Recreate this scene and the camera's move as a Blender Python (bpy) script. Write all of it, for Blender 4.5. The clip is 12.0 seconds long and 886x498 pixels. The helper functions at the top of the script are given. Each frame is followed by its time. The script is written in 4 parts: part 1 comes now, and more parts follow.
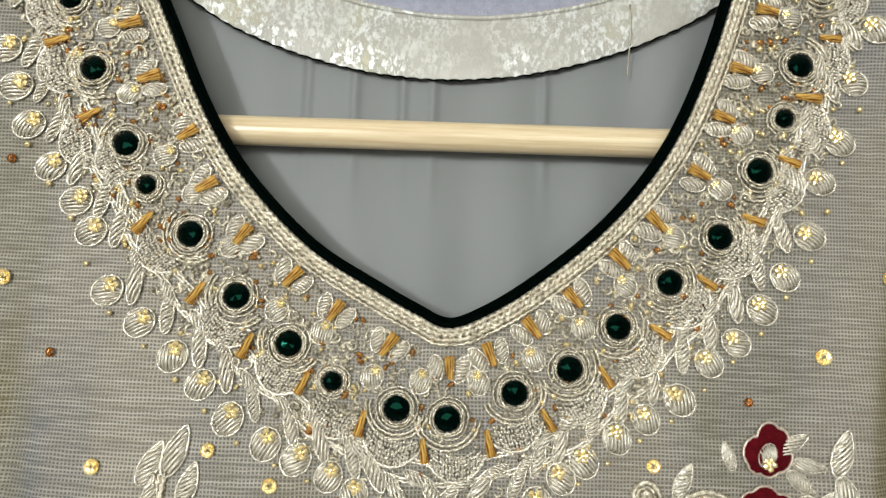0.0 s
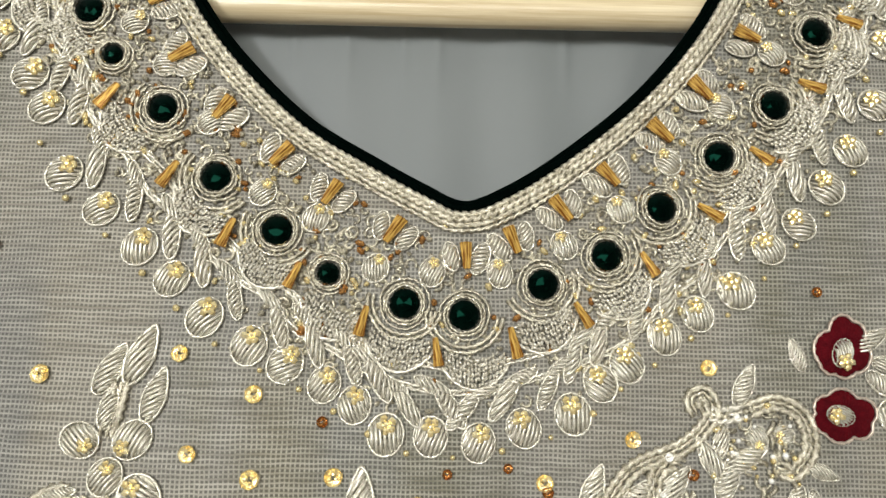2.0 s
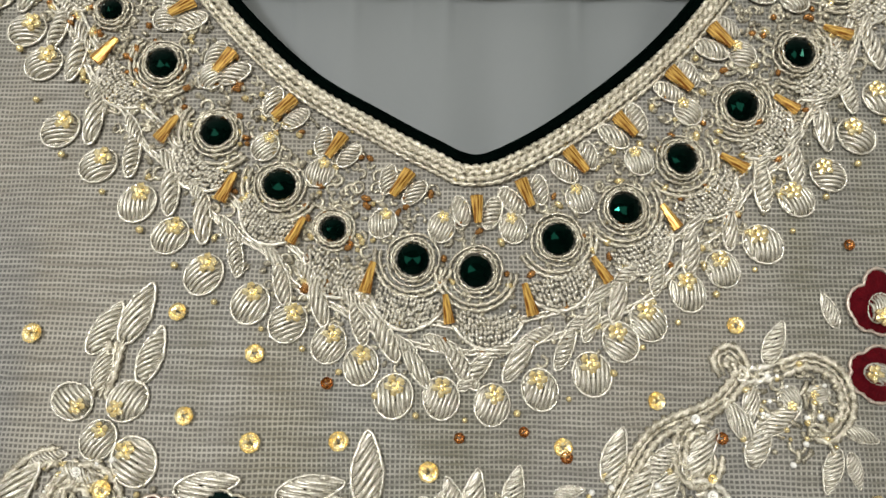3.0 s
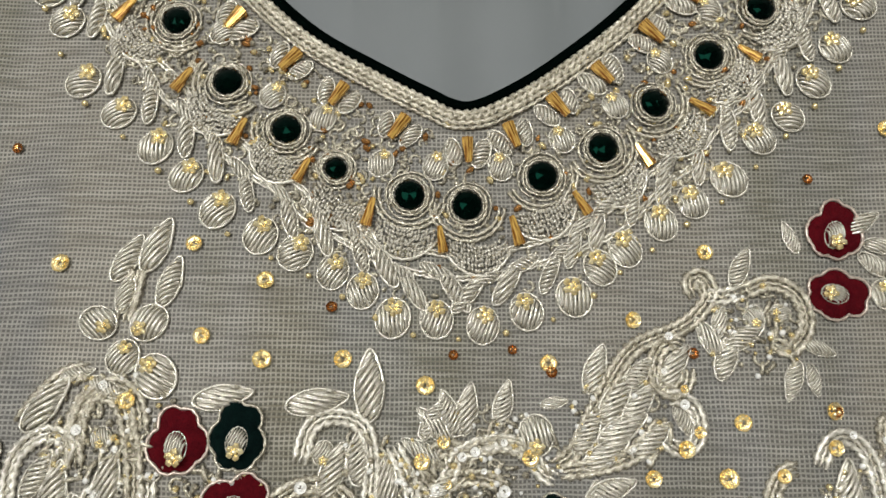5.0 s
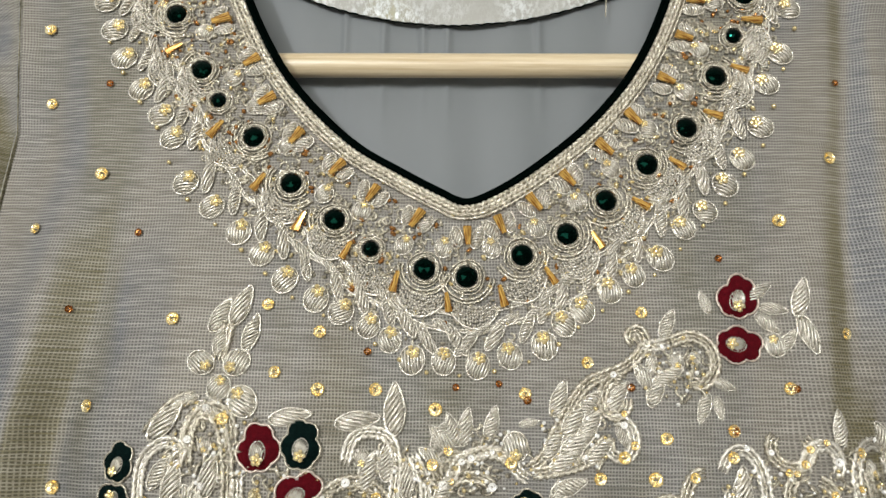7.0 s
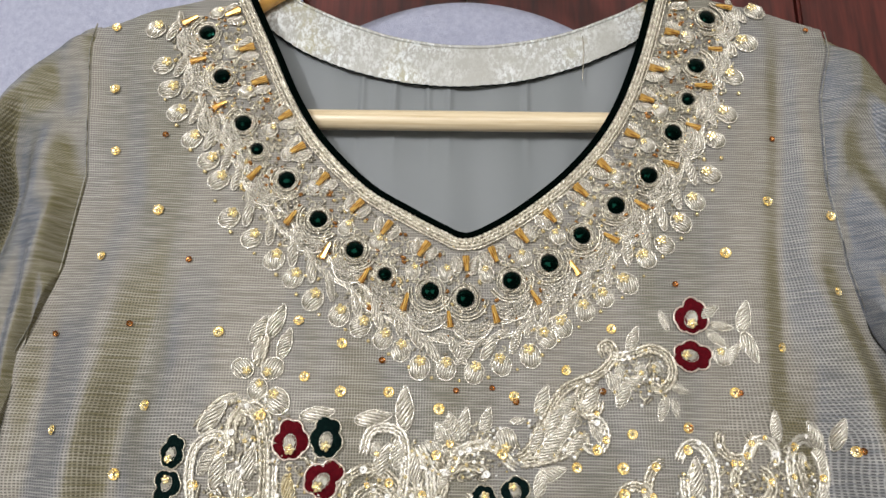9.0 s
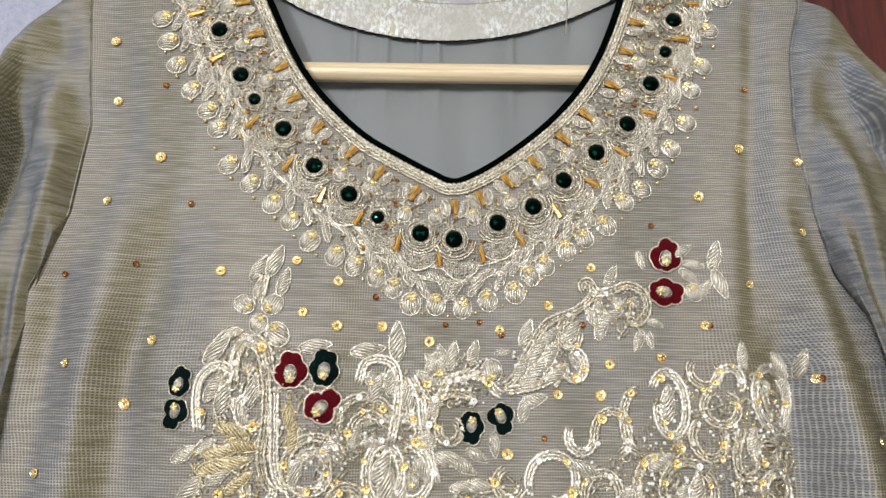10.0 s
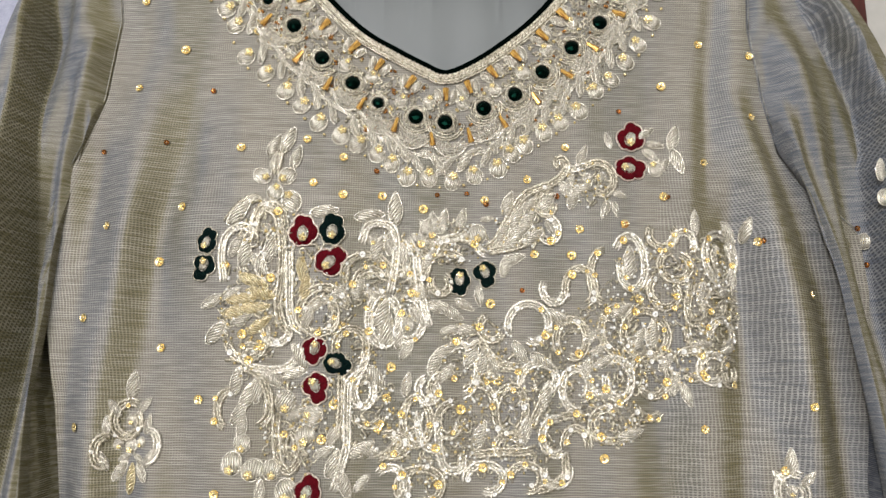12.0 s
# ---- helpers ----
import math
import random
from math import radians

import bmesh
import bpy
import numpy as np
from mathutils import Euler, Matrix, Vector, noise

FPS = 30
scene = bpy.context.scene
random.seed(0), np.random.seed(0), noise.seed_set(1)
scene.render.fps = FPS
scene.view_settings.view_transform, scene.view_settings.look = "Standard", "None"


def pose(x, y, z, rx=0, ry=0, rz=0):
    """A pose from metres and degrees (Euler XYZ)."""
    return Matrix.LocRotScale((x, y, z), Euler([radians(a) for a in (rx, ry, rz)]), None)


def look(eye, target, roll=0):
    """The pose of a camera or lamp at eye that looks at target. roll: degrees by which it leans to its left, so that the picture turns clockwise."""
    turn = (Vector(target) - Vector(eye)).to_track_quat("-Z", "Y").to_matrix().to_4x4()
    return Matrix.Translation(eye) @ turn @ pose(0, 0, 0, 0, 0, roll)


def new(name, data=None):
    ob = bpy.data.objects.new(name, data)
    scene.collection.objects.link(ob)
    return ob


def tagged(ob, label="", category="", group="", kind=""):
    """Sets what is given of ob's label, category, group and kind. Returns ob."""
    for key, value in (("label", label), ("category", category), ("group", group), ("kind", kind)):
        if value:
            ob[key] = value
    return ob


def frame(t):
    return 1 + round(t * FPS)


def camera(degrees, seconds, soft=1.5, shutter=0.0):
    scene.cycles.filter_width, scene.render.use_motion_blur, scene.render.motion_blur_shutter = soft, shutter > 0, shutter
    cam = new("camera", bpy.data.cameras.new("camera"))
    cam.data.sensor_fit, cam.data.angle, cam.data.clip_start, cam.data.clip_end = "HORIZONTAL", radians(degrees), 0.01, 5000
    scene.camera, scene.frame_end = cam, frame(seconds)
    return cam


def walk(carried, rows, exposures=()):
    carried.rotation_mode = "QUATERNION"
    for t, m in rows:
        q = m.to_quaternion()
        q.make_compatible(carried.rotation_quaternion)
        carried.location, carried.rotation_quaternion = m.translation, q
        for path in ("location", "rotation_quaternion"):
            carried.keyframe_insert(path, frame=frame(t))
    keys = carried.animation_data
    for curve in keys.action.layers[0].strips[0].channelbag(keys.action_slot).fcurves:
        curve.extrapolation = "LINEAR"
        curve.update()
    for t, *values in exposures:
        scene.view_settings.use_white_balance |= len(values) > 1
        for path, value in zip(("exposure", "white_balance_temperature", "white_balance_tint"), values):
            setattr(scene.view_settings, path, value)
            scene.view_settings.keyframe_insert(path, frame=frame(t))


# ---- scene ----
cam = camera(63.6, 12.0)
PATH = [
    (0, (-0.003, -0.252, -0.002), (-0.01, 1.736, 0.218), 2.1),
    (0.5, (-0.008, -0.244, -0.016), (-0.007, 1.746, 0.184), 2.1),
    (1, (-0.01, -0.235, -0.028), (-0.023, 1.751, 0.209), 1.8),
    (1.5, (-0.01, -0.221, -0.043), (-0.012, 1.753, 0.276), 1.5),
    (2, (-0.008, -0.21, -0.048), (0.002, 1.763, 0.279), 1.3),
    (2.5, (-0.008, -0.202, -0.055), (-0.011, 1.763, 0.316), 1.2),
    (3, (-0.007, -0.197, -0.065), (-0.032, 1.765, 0.32), 1.0),
    (3.5, (-0.011, -0.197, -0.078), (-0.036, 1.748, 0.388), 1.1),
    (3.7, (-0.012, -0.193, -0.083), (-0.043, 1.757, 0.359), 0.9),
    (5.3, (-0.006, -0.222, -0.09), (-0.011, 1.739, 0.304), 0.4),
    (5.5, (-0.006, -0.231, -0.089), (-0.008, 1.732, 0.293), 0.6),
    (6, (-0.003, -0.248, -0.089), (-0.016, 1.708, 0.331), 0.9),
    (6.5, (-0.001, -0.273, -0.088), (-0.011, 1.681, 0.338), 1.0),
    (7, (-0.004, -0.291, -0.089), (-0.046, 1.656, 0.368), 0.9),
    (7.2, (-0.006, -0.3, -0.09), (-0.044, 1.64, 0.396), 0.9),
    (8.8, (-0.01, -0.342, -0.101), (-0.011, 1.58, 0.45), 1.0),
    (9, (-0.008, -0.346, -0.107), (-0.029, 1.576, 0.447), 1.1),
    (9.5, (-0.005, -0.354, -0.118), (-0.03, 1.579, 0.394), 0.8),
    (10, (-0.008, -0.362, -0.128), (0.003, 1.579, 0.357), 0.7),
    (10.5, (-0.007, -0.374, -0.145), (0.002, 1.569, 0.328), 0.8),
    (11, (-0.002, -0.383, -0.158), (0.003, 1.568, 0.281), 0.7),
    (11.5, (-0.001, -0.386, -0.171), (0.024, 1.578, 0.207), 0.8),
    (12, (-0.004, -0.403, -0.19), (0.013, 1.558, 0.204), 0.8),
]
walk(cam, [(t, look(eye, target, roll)) for t, eye, target, roll in PATH],
     exposures=[(0, -0.22, 6600, 6), (2.0, -0.24, 6600, 6), (3.5, -0.42, 6500, 8), (5.5, -0.58, 6400, 8), (7.0, -0.34, 6400, 9), (9.0, -0.22, 6350, 12), (12.0, -0.17, 6450, 12)])

# ---- light ----
world = bpy.data.worlds.new("room_air")
scene.world = world
world.use_nodes = True
world.node_tree.nodes["Background"].inputs[0].default_value = (0.8, 0.85, 1.0, 1)
world.node_tree.nodes["Background"].inputs[1].default_value = 0.25


def area_lamp(name, eye, target, sx, sy, watts, colour):
    data = bpy.data.lights.new(name, "AREA")
    data.shape, data.size, data.size_y, data.energy, data.color = "RECTANGLE", sx, sy, watts, colour
    ob = new(name, data)
    ob.matrix_world = look(eye, target)
    return ob


def point_lamp(name, place, watts, colour):
    data = bpy.data.lights.new(name, "POINT")
    data.shadow_soft_size, data.energy, data.color = 0.05, watts, colour
    ob = new(name, data)
    ob.location = place
    return ob


# Added soft frontal key, well below the ceiling; no fitting is seen.
area_lamp("front_soft_lamp", (-0.20, -1.55, 0.12), (0, 0, -0.16), 1.20, 0.50, 19, (1.0, 0.985, 0.94))
# Two unseen point lamps, added for relief and glints on the beadwork.
point_lamp("glint_lamp", (-0.60, -1.42, 0.14), 44, (0.97, 0.97, 1.0))
point_lamp("glint_lamp", (0.80, -1.25, 0.35), 7, (1.0, 0.97, 0.93))


# ---- materials ----
def material(name, colour, rough=0.5, metal=0.0, spec=0.5):
    m = bpy.data.materials.new(name)
    m.use_nodes = True
    b = m.node_tree.nodes["Principled BSDF"]
    b.inputs["Base Color"].default_value = (*colour, 1)
    b.inputs["Roughness"].default_value = rough
    b.inputs["Metallic"].default_value = metal
    b.inputs["Specular IOR Level"].default_value = spec
    return m, m.node_tree, b


def node(tree, kind, **inputs):
    n = tree.nodes.new(kind)
    for key, value in inputs.items():
        key = key.replace("_", " ")
        if hasattr(value, "is_linked"):
            tree.links.new(value, n.inputs[key])
        else:
            n.inputs[key].default_value = value
    return n


def calc(tree, op, a, b=0.0, c=0.0):
    n = tree.nodes.new("ShaderNodeMath")
    n.operation = op
    for i, value in enumerate((a, b, c)):
        if hasattr(value, "is_linked"):
            tree.links.new(value, n.inputs[i])
        else:
            n.inputs[i].default_value = value
    return n.outputs[0]


def blend(tree, factor, a, b):
    n = tree.nodes.new("ShaderNodeMix")
    n.data_type = "RGBA"
    for i, value in ((0, factor), (6, a), (7, b)):
        if hasattr(value, "is_linked"):
            tree.links.new(value, n.inputs[i])
        else:
            n.inputs[i].default_value = value if i == 0 else (*value, 1)
    return n.outputs[2]


def coords(tree, scale=(1, 1, 1), space="Object"):
    t = tree.nodes.new("ShaderNodeTexCoord")
    m = tree.nodes.new("ShaderNodeMapping")
    m.inputs["Scale"].default_value = scale
    tree.links.new(t.outputs[space], m.inputs[0])
    return m.outputs[0]


def noise_of(tree, scale, stretch=(1, 1, 1), detail=3.0, rough=0.55, space="Object"):
    n = node(tree, "ShaderNodeTexNoise", Vector=coords(tree, stretch, space), Scale=scale, Detail=detail, Roughness=rough)
    return n.outputs["Fac"]


def ramp(tree, value, lo, hi):
    n = node(tree, "ShaderNodeMapRange", Value=value)
    n.inputs[1].default_value, n.inputs[2].default_value = lo, hi
    return n.outputs[0]


def bump(tree, b, height, strength, distance):
    n = node(tree, "ShaderNodeBump", Height=height, Strength=strength, Distance=distance)
    tree.links.new(n.outputs[0], b.inputs["Normal"])


def variation(name, one, two, rough, metal, scale, strength=0.2, distance=0.0003, spec=0.5):
    """Two tones mixed by fine and coarse noise, with a fine relief."""
    m, tree, b = material(name, one, rough, metal, spec)
    mixf = calc(tree, "ADD", calc(tree, "MULTIPLY", noise_of(tree, scale), 0.45), calc(tree, "MULTIPLY", noise_of(tree, scale * 6), 0.55))
    tree.links.new(blend(tree, ramp(tree, mixf, 0.35, 0.65), one, two), b.inputs["Base Color"])
    bump(tree, b, noise_of(tree, scale * 12), strength, distance)
    return m


def tissue(name, tones, across, shot):
    """Open tissue weave of silk and metal thread, two-coloured, threads along and across."""
    m, tree, b = material(name, tones[0], 0.55, 0.1, 0.35)
    t = tree.nodes.new("ShaderNodeTexCoord")
    sep = node(tree, "ShaderNodeSeparateXYZ", Vector=t.outputs["UV"])
    wob = noise_of(tree, 26, (1, 1, 1), 2.0)
    wob2 = noise_of(tree, 9, (1, 1, 3), 2.0)
    shift = calc(tree, "ADD", calc(tree, "MULTIPLY", wob, 3.0), calc(tree, "MULTIPLY", wob2, 10.0))
    shift = calc(tree, "ADD", shift, calc(tree, "MULTIPLY", noise_of(tree, 170, (1, 1, 1), 2.0), 4.0))
    u, v = sep.outputs[0], sep.outputs[1]
    weft = calc(tree, "SINE", calc(tree, "ADD", calc(tree, "MULTIPLY", v, 2 * math.pi / across[1]), shift))
    warp = calc(tree, "SINE", calc(tree, "ADD", calc(tree, "MULTIPLY", u, 2 * math.pi / across[0]), calc(tree, "ADD", calc(tree, "MULTIPLY", wob, 14.0), calc(tree, "MULTIPLY", noise_of(tree, 140, (1, 1, 1), 2.0), 5.0))))
    weft = ramp(tree, weft, -0.3, 0.75)
    warp = ramp(tree, warp, -0.1, 0.9)
    patchy = ramp(tree, noise_of(tree, 9, (1, 1, 1), 2.0), 0.42, 0.62)
    net = calc(tree, "MAXIMUM", calc(tree, "MULTIPLY", weft, 0.88), calc(tree, "MULTIPLY", warp, calc(tree, "ADD", calc(tree, "MULTIPLY", patchy, 0.30), 0.68)))
    slub = noise_of(tree, 60, (1, 1, 14), 3.0)
    # shot-silk sheen painted into colour: olive or blue by tilt, plus long soft streaks
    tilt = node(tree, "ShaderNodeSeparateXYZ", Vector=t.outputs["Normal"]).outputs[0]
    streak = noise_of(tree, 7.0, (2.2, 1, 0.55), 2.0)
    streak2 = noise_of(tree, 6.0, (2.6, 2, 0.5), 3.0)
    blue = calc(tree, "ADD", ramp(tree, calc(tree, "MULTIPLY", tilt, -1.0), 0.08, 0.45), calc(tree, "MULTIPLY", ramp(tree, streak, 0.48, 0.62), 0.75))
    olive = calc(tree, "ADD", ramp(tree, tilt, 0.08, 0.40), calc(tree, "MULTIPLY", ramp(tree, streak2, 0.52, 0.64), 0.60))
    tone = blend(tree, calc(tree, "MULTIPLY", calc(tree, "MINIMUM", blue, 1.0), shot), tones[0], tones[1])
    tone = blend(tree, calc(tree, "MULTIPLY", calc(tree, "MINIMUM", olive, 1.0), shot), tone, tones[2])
    gap = blend(tree, 0.62, tone, (0.03, 0.028, 0.024))
    thread = blend(tree, calc(tree, "MULTIPLY", ramp(tree, slub, 0.35, 0.65), 0.36), tone, (0.72, 0.69, 0.61))
    tree.links.new(blend(tree, net, gap, thread), b.inputs["Base Color"])
    tree.links.new(calc(tree, "ADD", calc(tree, "MULTIPLY", net, 0.10), 0.02), b.inputs["Metallic"])
    bump(tree, b, net, 0.5, 0.0005)
    return m


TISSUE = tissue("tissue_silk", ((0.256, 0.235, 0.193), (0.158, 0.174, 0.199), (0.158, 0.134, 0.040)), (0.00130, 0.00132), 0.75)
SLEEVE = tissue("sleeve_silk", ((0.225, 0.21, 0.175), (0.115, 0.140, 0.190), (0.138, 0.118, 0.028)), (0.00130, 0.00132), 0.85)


def lining_material():
    m, tree, b = material("grey_lining", (0.30, 0.31, 0.31), 0.6)
    soft = ramp(tree, noise_of(tree, 8, (1.5, 1, 0.4), 3.0), 0.3, 0.7)
    tree.links.new(blend(tree, soft, (0.158, 0.172, 0.173), (0.20, 0.212, 0.216)), b.inputs["Base Color"])
    bump(tree, b, noise_of(tree, 900, (1, 1, 1), 2.0), 0.08, 0.0003)
    return m


def brocade_material():
    m, tree, b = material("silver_brocade", (0.5, 0.5, 0.46), 0.35, 0.4)
    big = ramp(tree, noise_of(tree, 17, (1, 1, 1), 3.0), 0.40, 0.53)
    fine = ramp(tree, noise_of(tree, 520, (1, 1, 0.6), 4.0, 0.75), 0.45, 0.58)
    fig = calc(tree, "MULTIPLY", calc(tree, "ADD", calc(tree, "MULTIPLY", big, 0.85), 0.10), fine)
    ground = blend(tree, ramp(tree, noise_of(tree, 16), 0.5, 0.6), (0.36, 0.355, 0.32), (0.40, 0.38, 0.26))
    tree.links.new(blend(tree, fig, ground, (0.72, 0.75, 0.74)), b.inputs["Base Color"])
    tree.links.new(calc(tree, "MULTIPLY", fig, 0.55), b.inputs["Metallic"])
    bump(tree, b, fig, 0.5, 0.0006)
    return m


def wood(name, dark, light, rough, along=(1, 1, 8), scale=18.0):
    m, tree, b = material(name, dark, rough)
    grain = noise_of(tree, scale, along, 5.0)
    fine = noise_of(tree, scale * 6, along, 3.0)
    mixf = calc(tree, "ADD", calc(tree, "MULTIPLY", grain, 0.7), calc(tree, "MULTIPLY", fine, 0.3))
    tree.links.new(blend(tree, ramp(tree, mixf, 0.35, 0.65), dark, light), b.inputs["Base Color"])
    bump(tree, b, fine, 0.15, 0.0004)
    return m


LINING = lining_material()
BROCADE = brocade_material()
BAR_WOOD = wood("pale_pine", (0.52, 0.40, 0.23), (0.76, 0.65, 0.45), 0.28, (0.5, 22, 22), 24)
ARM_WOOD = wood("honey_wood", (0.50, 0.26, 0.06), (0.66, 0.38, 0.10), 0.3, (1, 6, 6), 16)
DOOR_WOOD = wood("dark_red_wood", (0.024, 0.005, 0.004), (0.105, 0.020, 0.014), 0.3, (9, 9, 0.7), 9)
FLEECE = variation("lavender_fleece", (0.40, 0.42, 0.56), (0.60, 0.62, 0.74), 0.9, 0.0, 240, 0.8, 0.002)
PLASTER = variation("beige_plaster", (0.44, 0.43, 0.40), (0.51, 0.495, 0.46), 0.8, 0.0, 12)
CEILING = variation("white_ceiling", (0.70, 0.70, 0.67), (0.78, 0.77, 0.74), 0.9, 0.0, 5)
FLOOR = variation("floor_tile", (0.45, 0.42, 0.38), (0.55, 0.52, 0.47), 0.4, 0.0, 6)
PIPING = variation("green_black_piping", (0.0003, 0.0012, 0.0009), (0.0008, 0.0026, 0.002), 0.8, 0.0, 300, 0.1, 0.0002, 0.0)
DULL = variation("antique_wire", (0.05, 0.04, 0.025), (0.86, 0.80, 0.64), 0.28, 0.65, 420, 0.5, 0.0003)
# The darker tone of cord and coil paints shade between their threads.
CORD = variation("champagne_cord", (0.20, 0.17, 0.11), (0.92, 0.87, 0.73), 0.24, 0.65, 420, 0.6, 0.0003)
COIL = variation("silver_coil", (0.47, 0.435, 0.345), (1.0, 0.97, 0.88), 0.22, 0.65, 420, 0.5, 0.0003)
# White base colour stands in for lamp glints on small beads.
BRIGHT = variation("glint_white", (0.88, 0.87, 0.83), (0.96, 0.95, 0.92), 0.25, 0.25, 300)
GOLDCOIL = variation("gold_coil", (0.44, 0.35, 0.17), (1.0, 0.91, 0.64), 0.24, 0.55, 420, 0.7, 0.0003)
GOLD = variation("gold_sequin", (0.86, 0.64, 0.24), (1.0, 0.93, 0.64), 0.26, 0.85, 600)
COPPER = variation("copper_bead", (0.28, 0.11, 0.03), (0.66, 0.36, 0.13), 0.2, 0.85, 500)
AMBER, _tree, _b = material("amber_glass", (0.5, 0.2, 0.03), 0.12, 0.6, 1.0)
# Pale gold streaks paint glassy highlights into the amber.
_streak = ramp(_tree, noise_of(_tree, 1500, (1, 1, 0.05), 2.0), 0.42, 0.58)
_tree.links.new(blend(_tree, _streak, (0.26, 0.085, 0.006), (1.0, 0.64, 0.16)), _b.inputs["Base Color"])
RED = variation("red_velvet", (0.05, 0.0012, 0.004), (0.13, 0.004, 0.009), 0.8, 0.0, 420, 0.9, 0.0006, 0.08)
GREEN = variation("green_velvet", (0.001, 0.004, 0.004), (0.003, 0.013, 0.011), 0.8, 0.0, 420, 0.9, 0.0006, 0.04)
PINKISH = variation("pale_pink_cord", (0.42, 0.33, 0.28), (0.78, 0.68, 0.58), 0.35, 0.6, 300, 0.4, 0.0002)
STONE, _tree, _b = material("dark_green_stone", (0.0002, 0.0012, 0.0009), 0.03, 0.0, 0.13)
_b.inputs["Specular Tint"].default_value = (0.06, 0.55, 0.36, 1)


# ---- mesh helpers ----
def mesh_of(name, verts, faces, mat, smooth=True, uvs=None):
    me = bpy.data.meshes.new(name)
    me.from_pydata([tuple(v) for v in verts], [], [tuple(f) for f in faces])
    me.materials.append(mat)
    if smooth:
        me.polygons.foreach_set("use_smooth", [True] * len(me.polygons))
    if uvs is not None:
        layer = me.uv_layers.new(name="weave")
        idx = np.zeros(len(me.loops), dtype=int)
        me.loops.foreach_get("vertex_index", idx)
        layer.data.foreach_set("uv", np.asarray(uvs, dtype=float)[idx].ravel())
    me.update()
    return me


def child(name, me, parent, label=""):
    ob = new(name, me)
    ob.parent = parent
    if label:
        tagged(ob, label)
    return ob


def join(chunks):
    verts, faces, n = [], [], 0
    for v, f in chunks:
        verts.extend(v)
        faces.extend([tuple(i + n for i in q) for q in f])
        n += len(v)
    return verts, faces


def grid_faces(rows, cols, close=False):
    out = []
    for i in range(rows - 1):
        for j in range(cols if close else cols - 1):
            k = (j + 1) % cols
            out.append((i * cols + j, i * cols + k, (i + 1) * cols + k, (i + 1) * cols + j))
    return out


def tube(path, radius, sides=8, twist=0.0, lobes=0.0, taper=False):
    """A tube along 3D points; with twist (turns a metre) and lobes it reads as plied cord."""
    p = np.asarray(path, dtype=float)
    t = np.gradient(p, axis=0)
    t /= np.linalg.norm(t, axis=1)[:, None] + 1e-12
    up = np.array((0.0, -1.0, 0.0))
    side = np.cross(t, up)
    side /= np.linalg.norm(side, axis=1)[:, None] + 1e-12
    out = np.cross(side, t)
    s = np.r_[0, np.cumsum(np.linalg.norm(np.diff(p, axis=0), axis=1))]
    a = np.linspace(0, 2 * np.pi, sides, endpoint=False)
    r = np.full((len(p), sides), radius)
    if lobes:
        r *= 1 + lobes * np.cos(2 * (a[None, :] - 2 * np.pi * twist * s[:, None]))
    if taper:
        r *= np.clip(np.minimum(s, s[-1] - s) / (2.2 * radius), 0.25, 1)[:, None] ** 0.5
    v = p[:, None, :] + r[..., None] * (np.cos(a)[None, :, None] * side[:, None, :] + np.sin(a)[None, :, None] * out[:, None, :])
    v = v.reshape(-1, 3)
    f = grid_faces(len(p), sides, True)
    f.append(tuple(range(sides))[::-1])
    f.append(tuple((len(p) - 1) * sides + i for i in range(sides)))
    return [tuple(q) for q in v], f


def smooth_path(points, step):
    """Catmull-Rom through the points, at about equal steps."""
    p = np.asarray(points, dtype=float)
    q = np.vstack((2 * p[0] - p[1], p, 2 * p[-1] - p[-2]))
    out = []
    for i in range(1, len(q) - 2):
        for u in np.linspace(0, 1, 24, endpoint=False):
            out.append(0.5 * (2 * q[i] + (q[i + 1] - q[i - 1]) * u + (2 * q[i - 1] - 5 * q[i] + 4 * q[i + 1] - q[i + 2]) * u * u
                              + (3 * q[i] - q[i - 1] - 3 * q[i + 1] + q[i + 2]) * u ** 3))
    out.append(p[-1])
    out = np.array(out)
    s = np.r_[0, np.cumsum(np.linalg.norm(np.diff(out, axis=0), axis=1))]
    n = max(3, int(s[-1] / step) + 1)
    at = np.linspace(0, s[-1], n)
    return np.stack([np.interp(at, s, out[:, k]) for k in range(out.shape[1])], axis=1)


def front(x, z):
    """How far the front of the cloth stands from the plane of the garment (y, metres)."""
    y = -0.010 * np.exp(-(((x + 0.10) / 0.06) ** 2 + ((z + 0.10) / 0.07) ** 2)) - 0.003 * np.exp(-(((x - 0.2) / 0.05) ** 2 + ((z + 0.02) / 0.08) ** 2))
    return y


def crease(x, z, points, wide, deep):
    """One long fold: it runs through the points (height, x), pressed in by deep metres, and fades at its ends."""
    zs, xs = [p[0] for p in points], [p[1] for p in points]
    off = x - np.interp(z, zs, xs)
    ends = np.clip((z - zs[0]) / 0.04, 0, 1) * np.clip((zs[-1] - z) / 0.04, 0, 1)
    return deep * ends * np.exp(-(off / wide) ** 2)


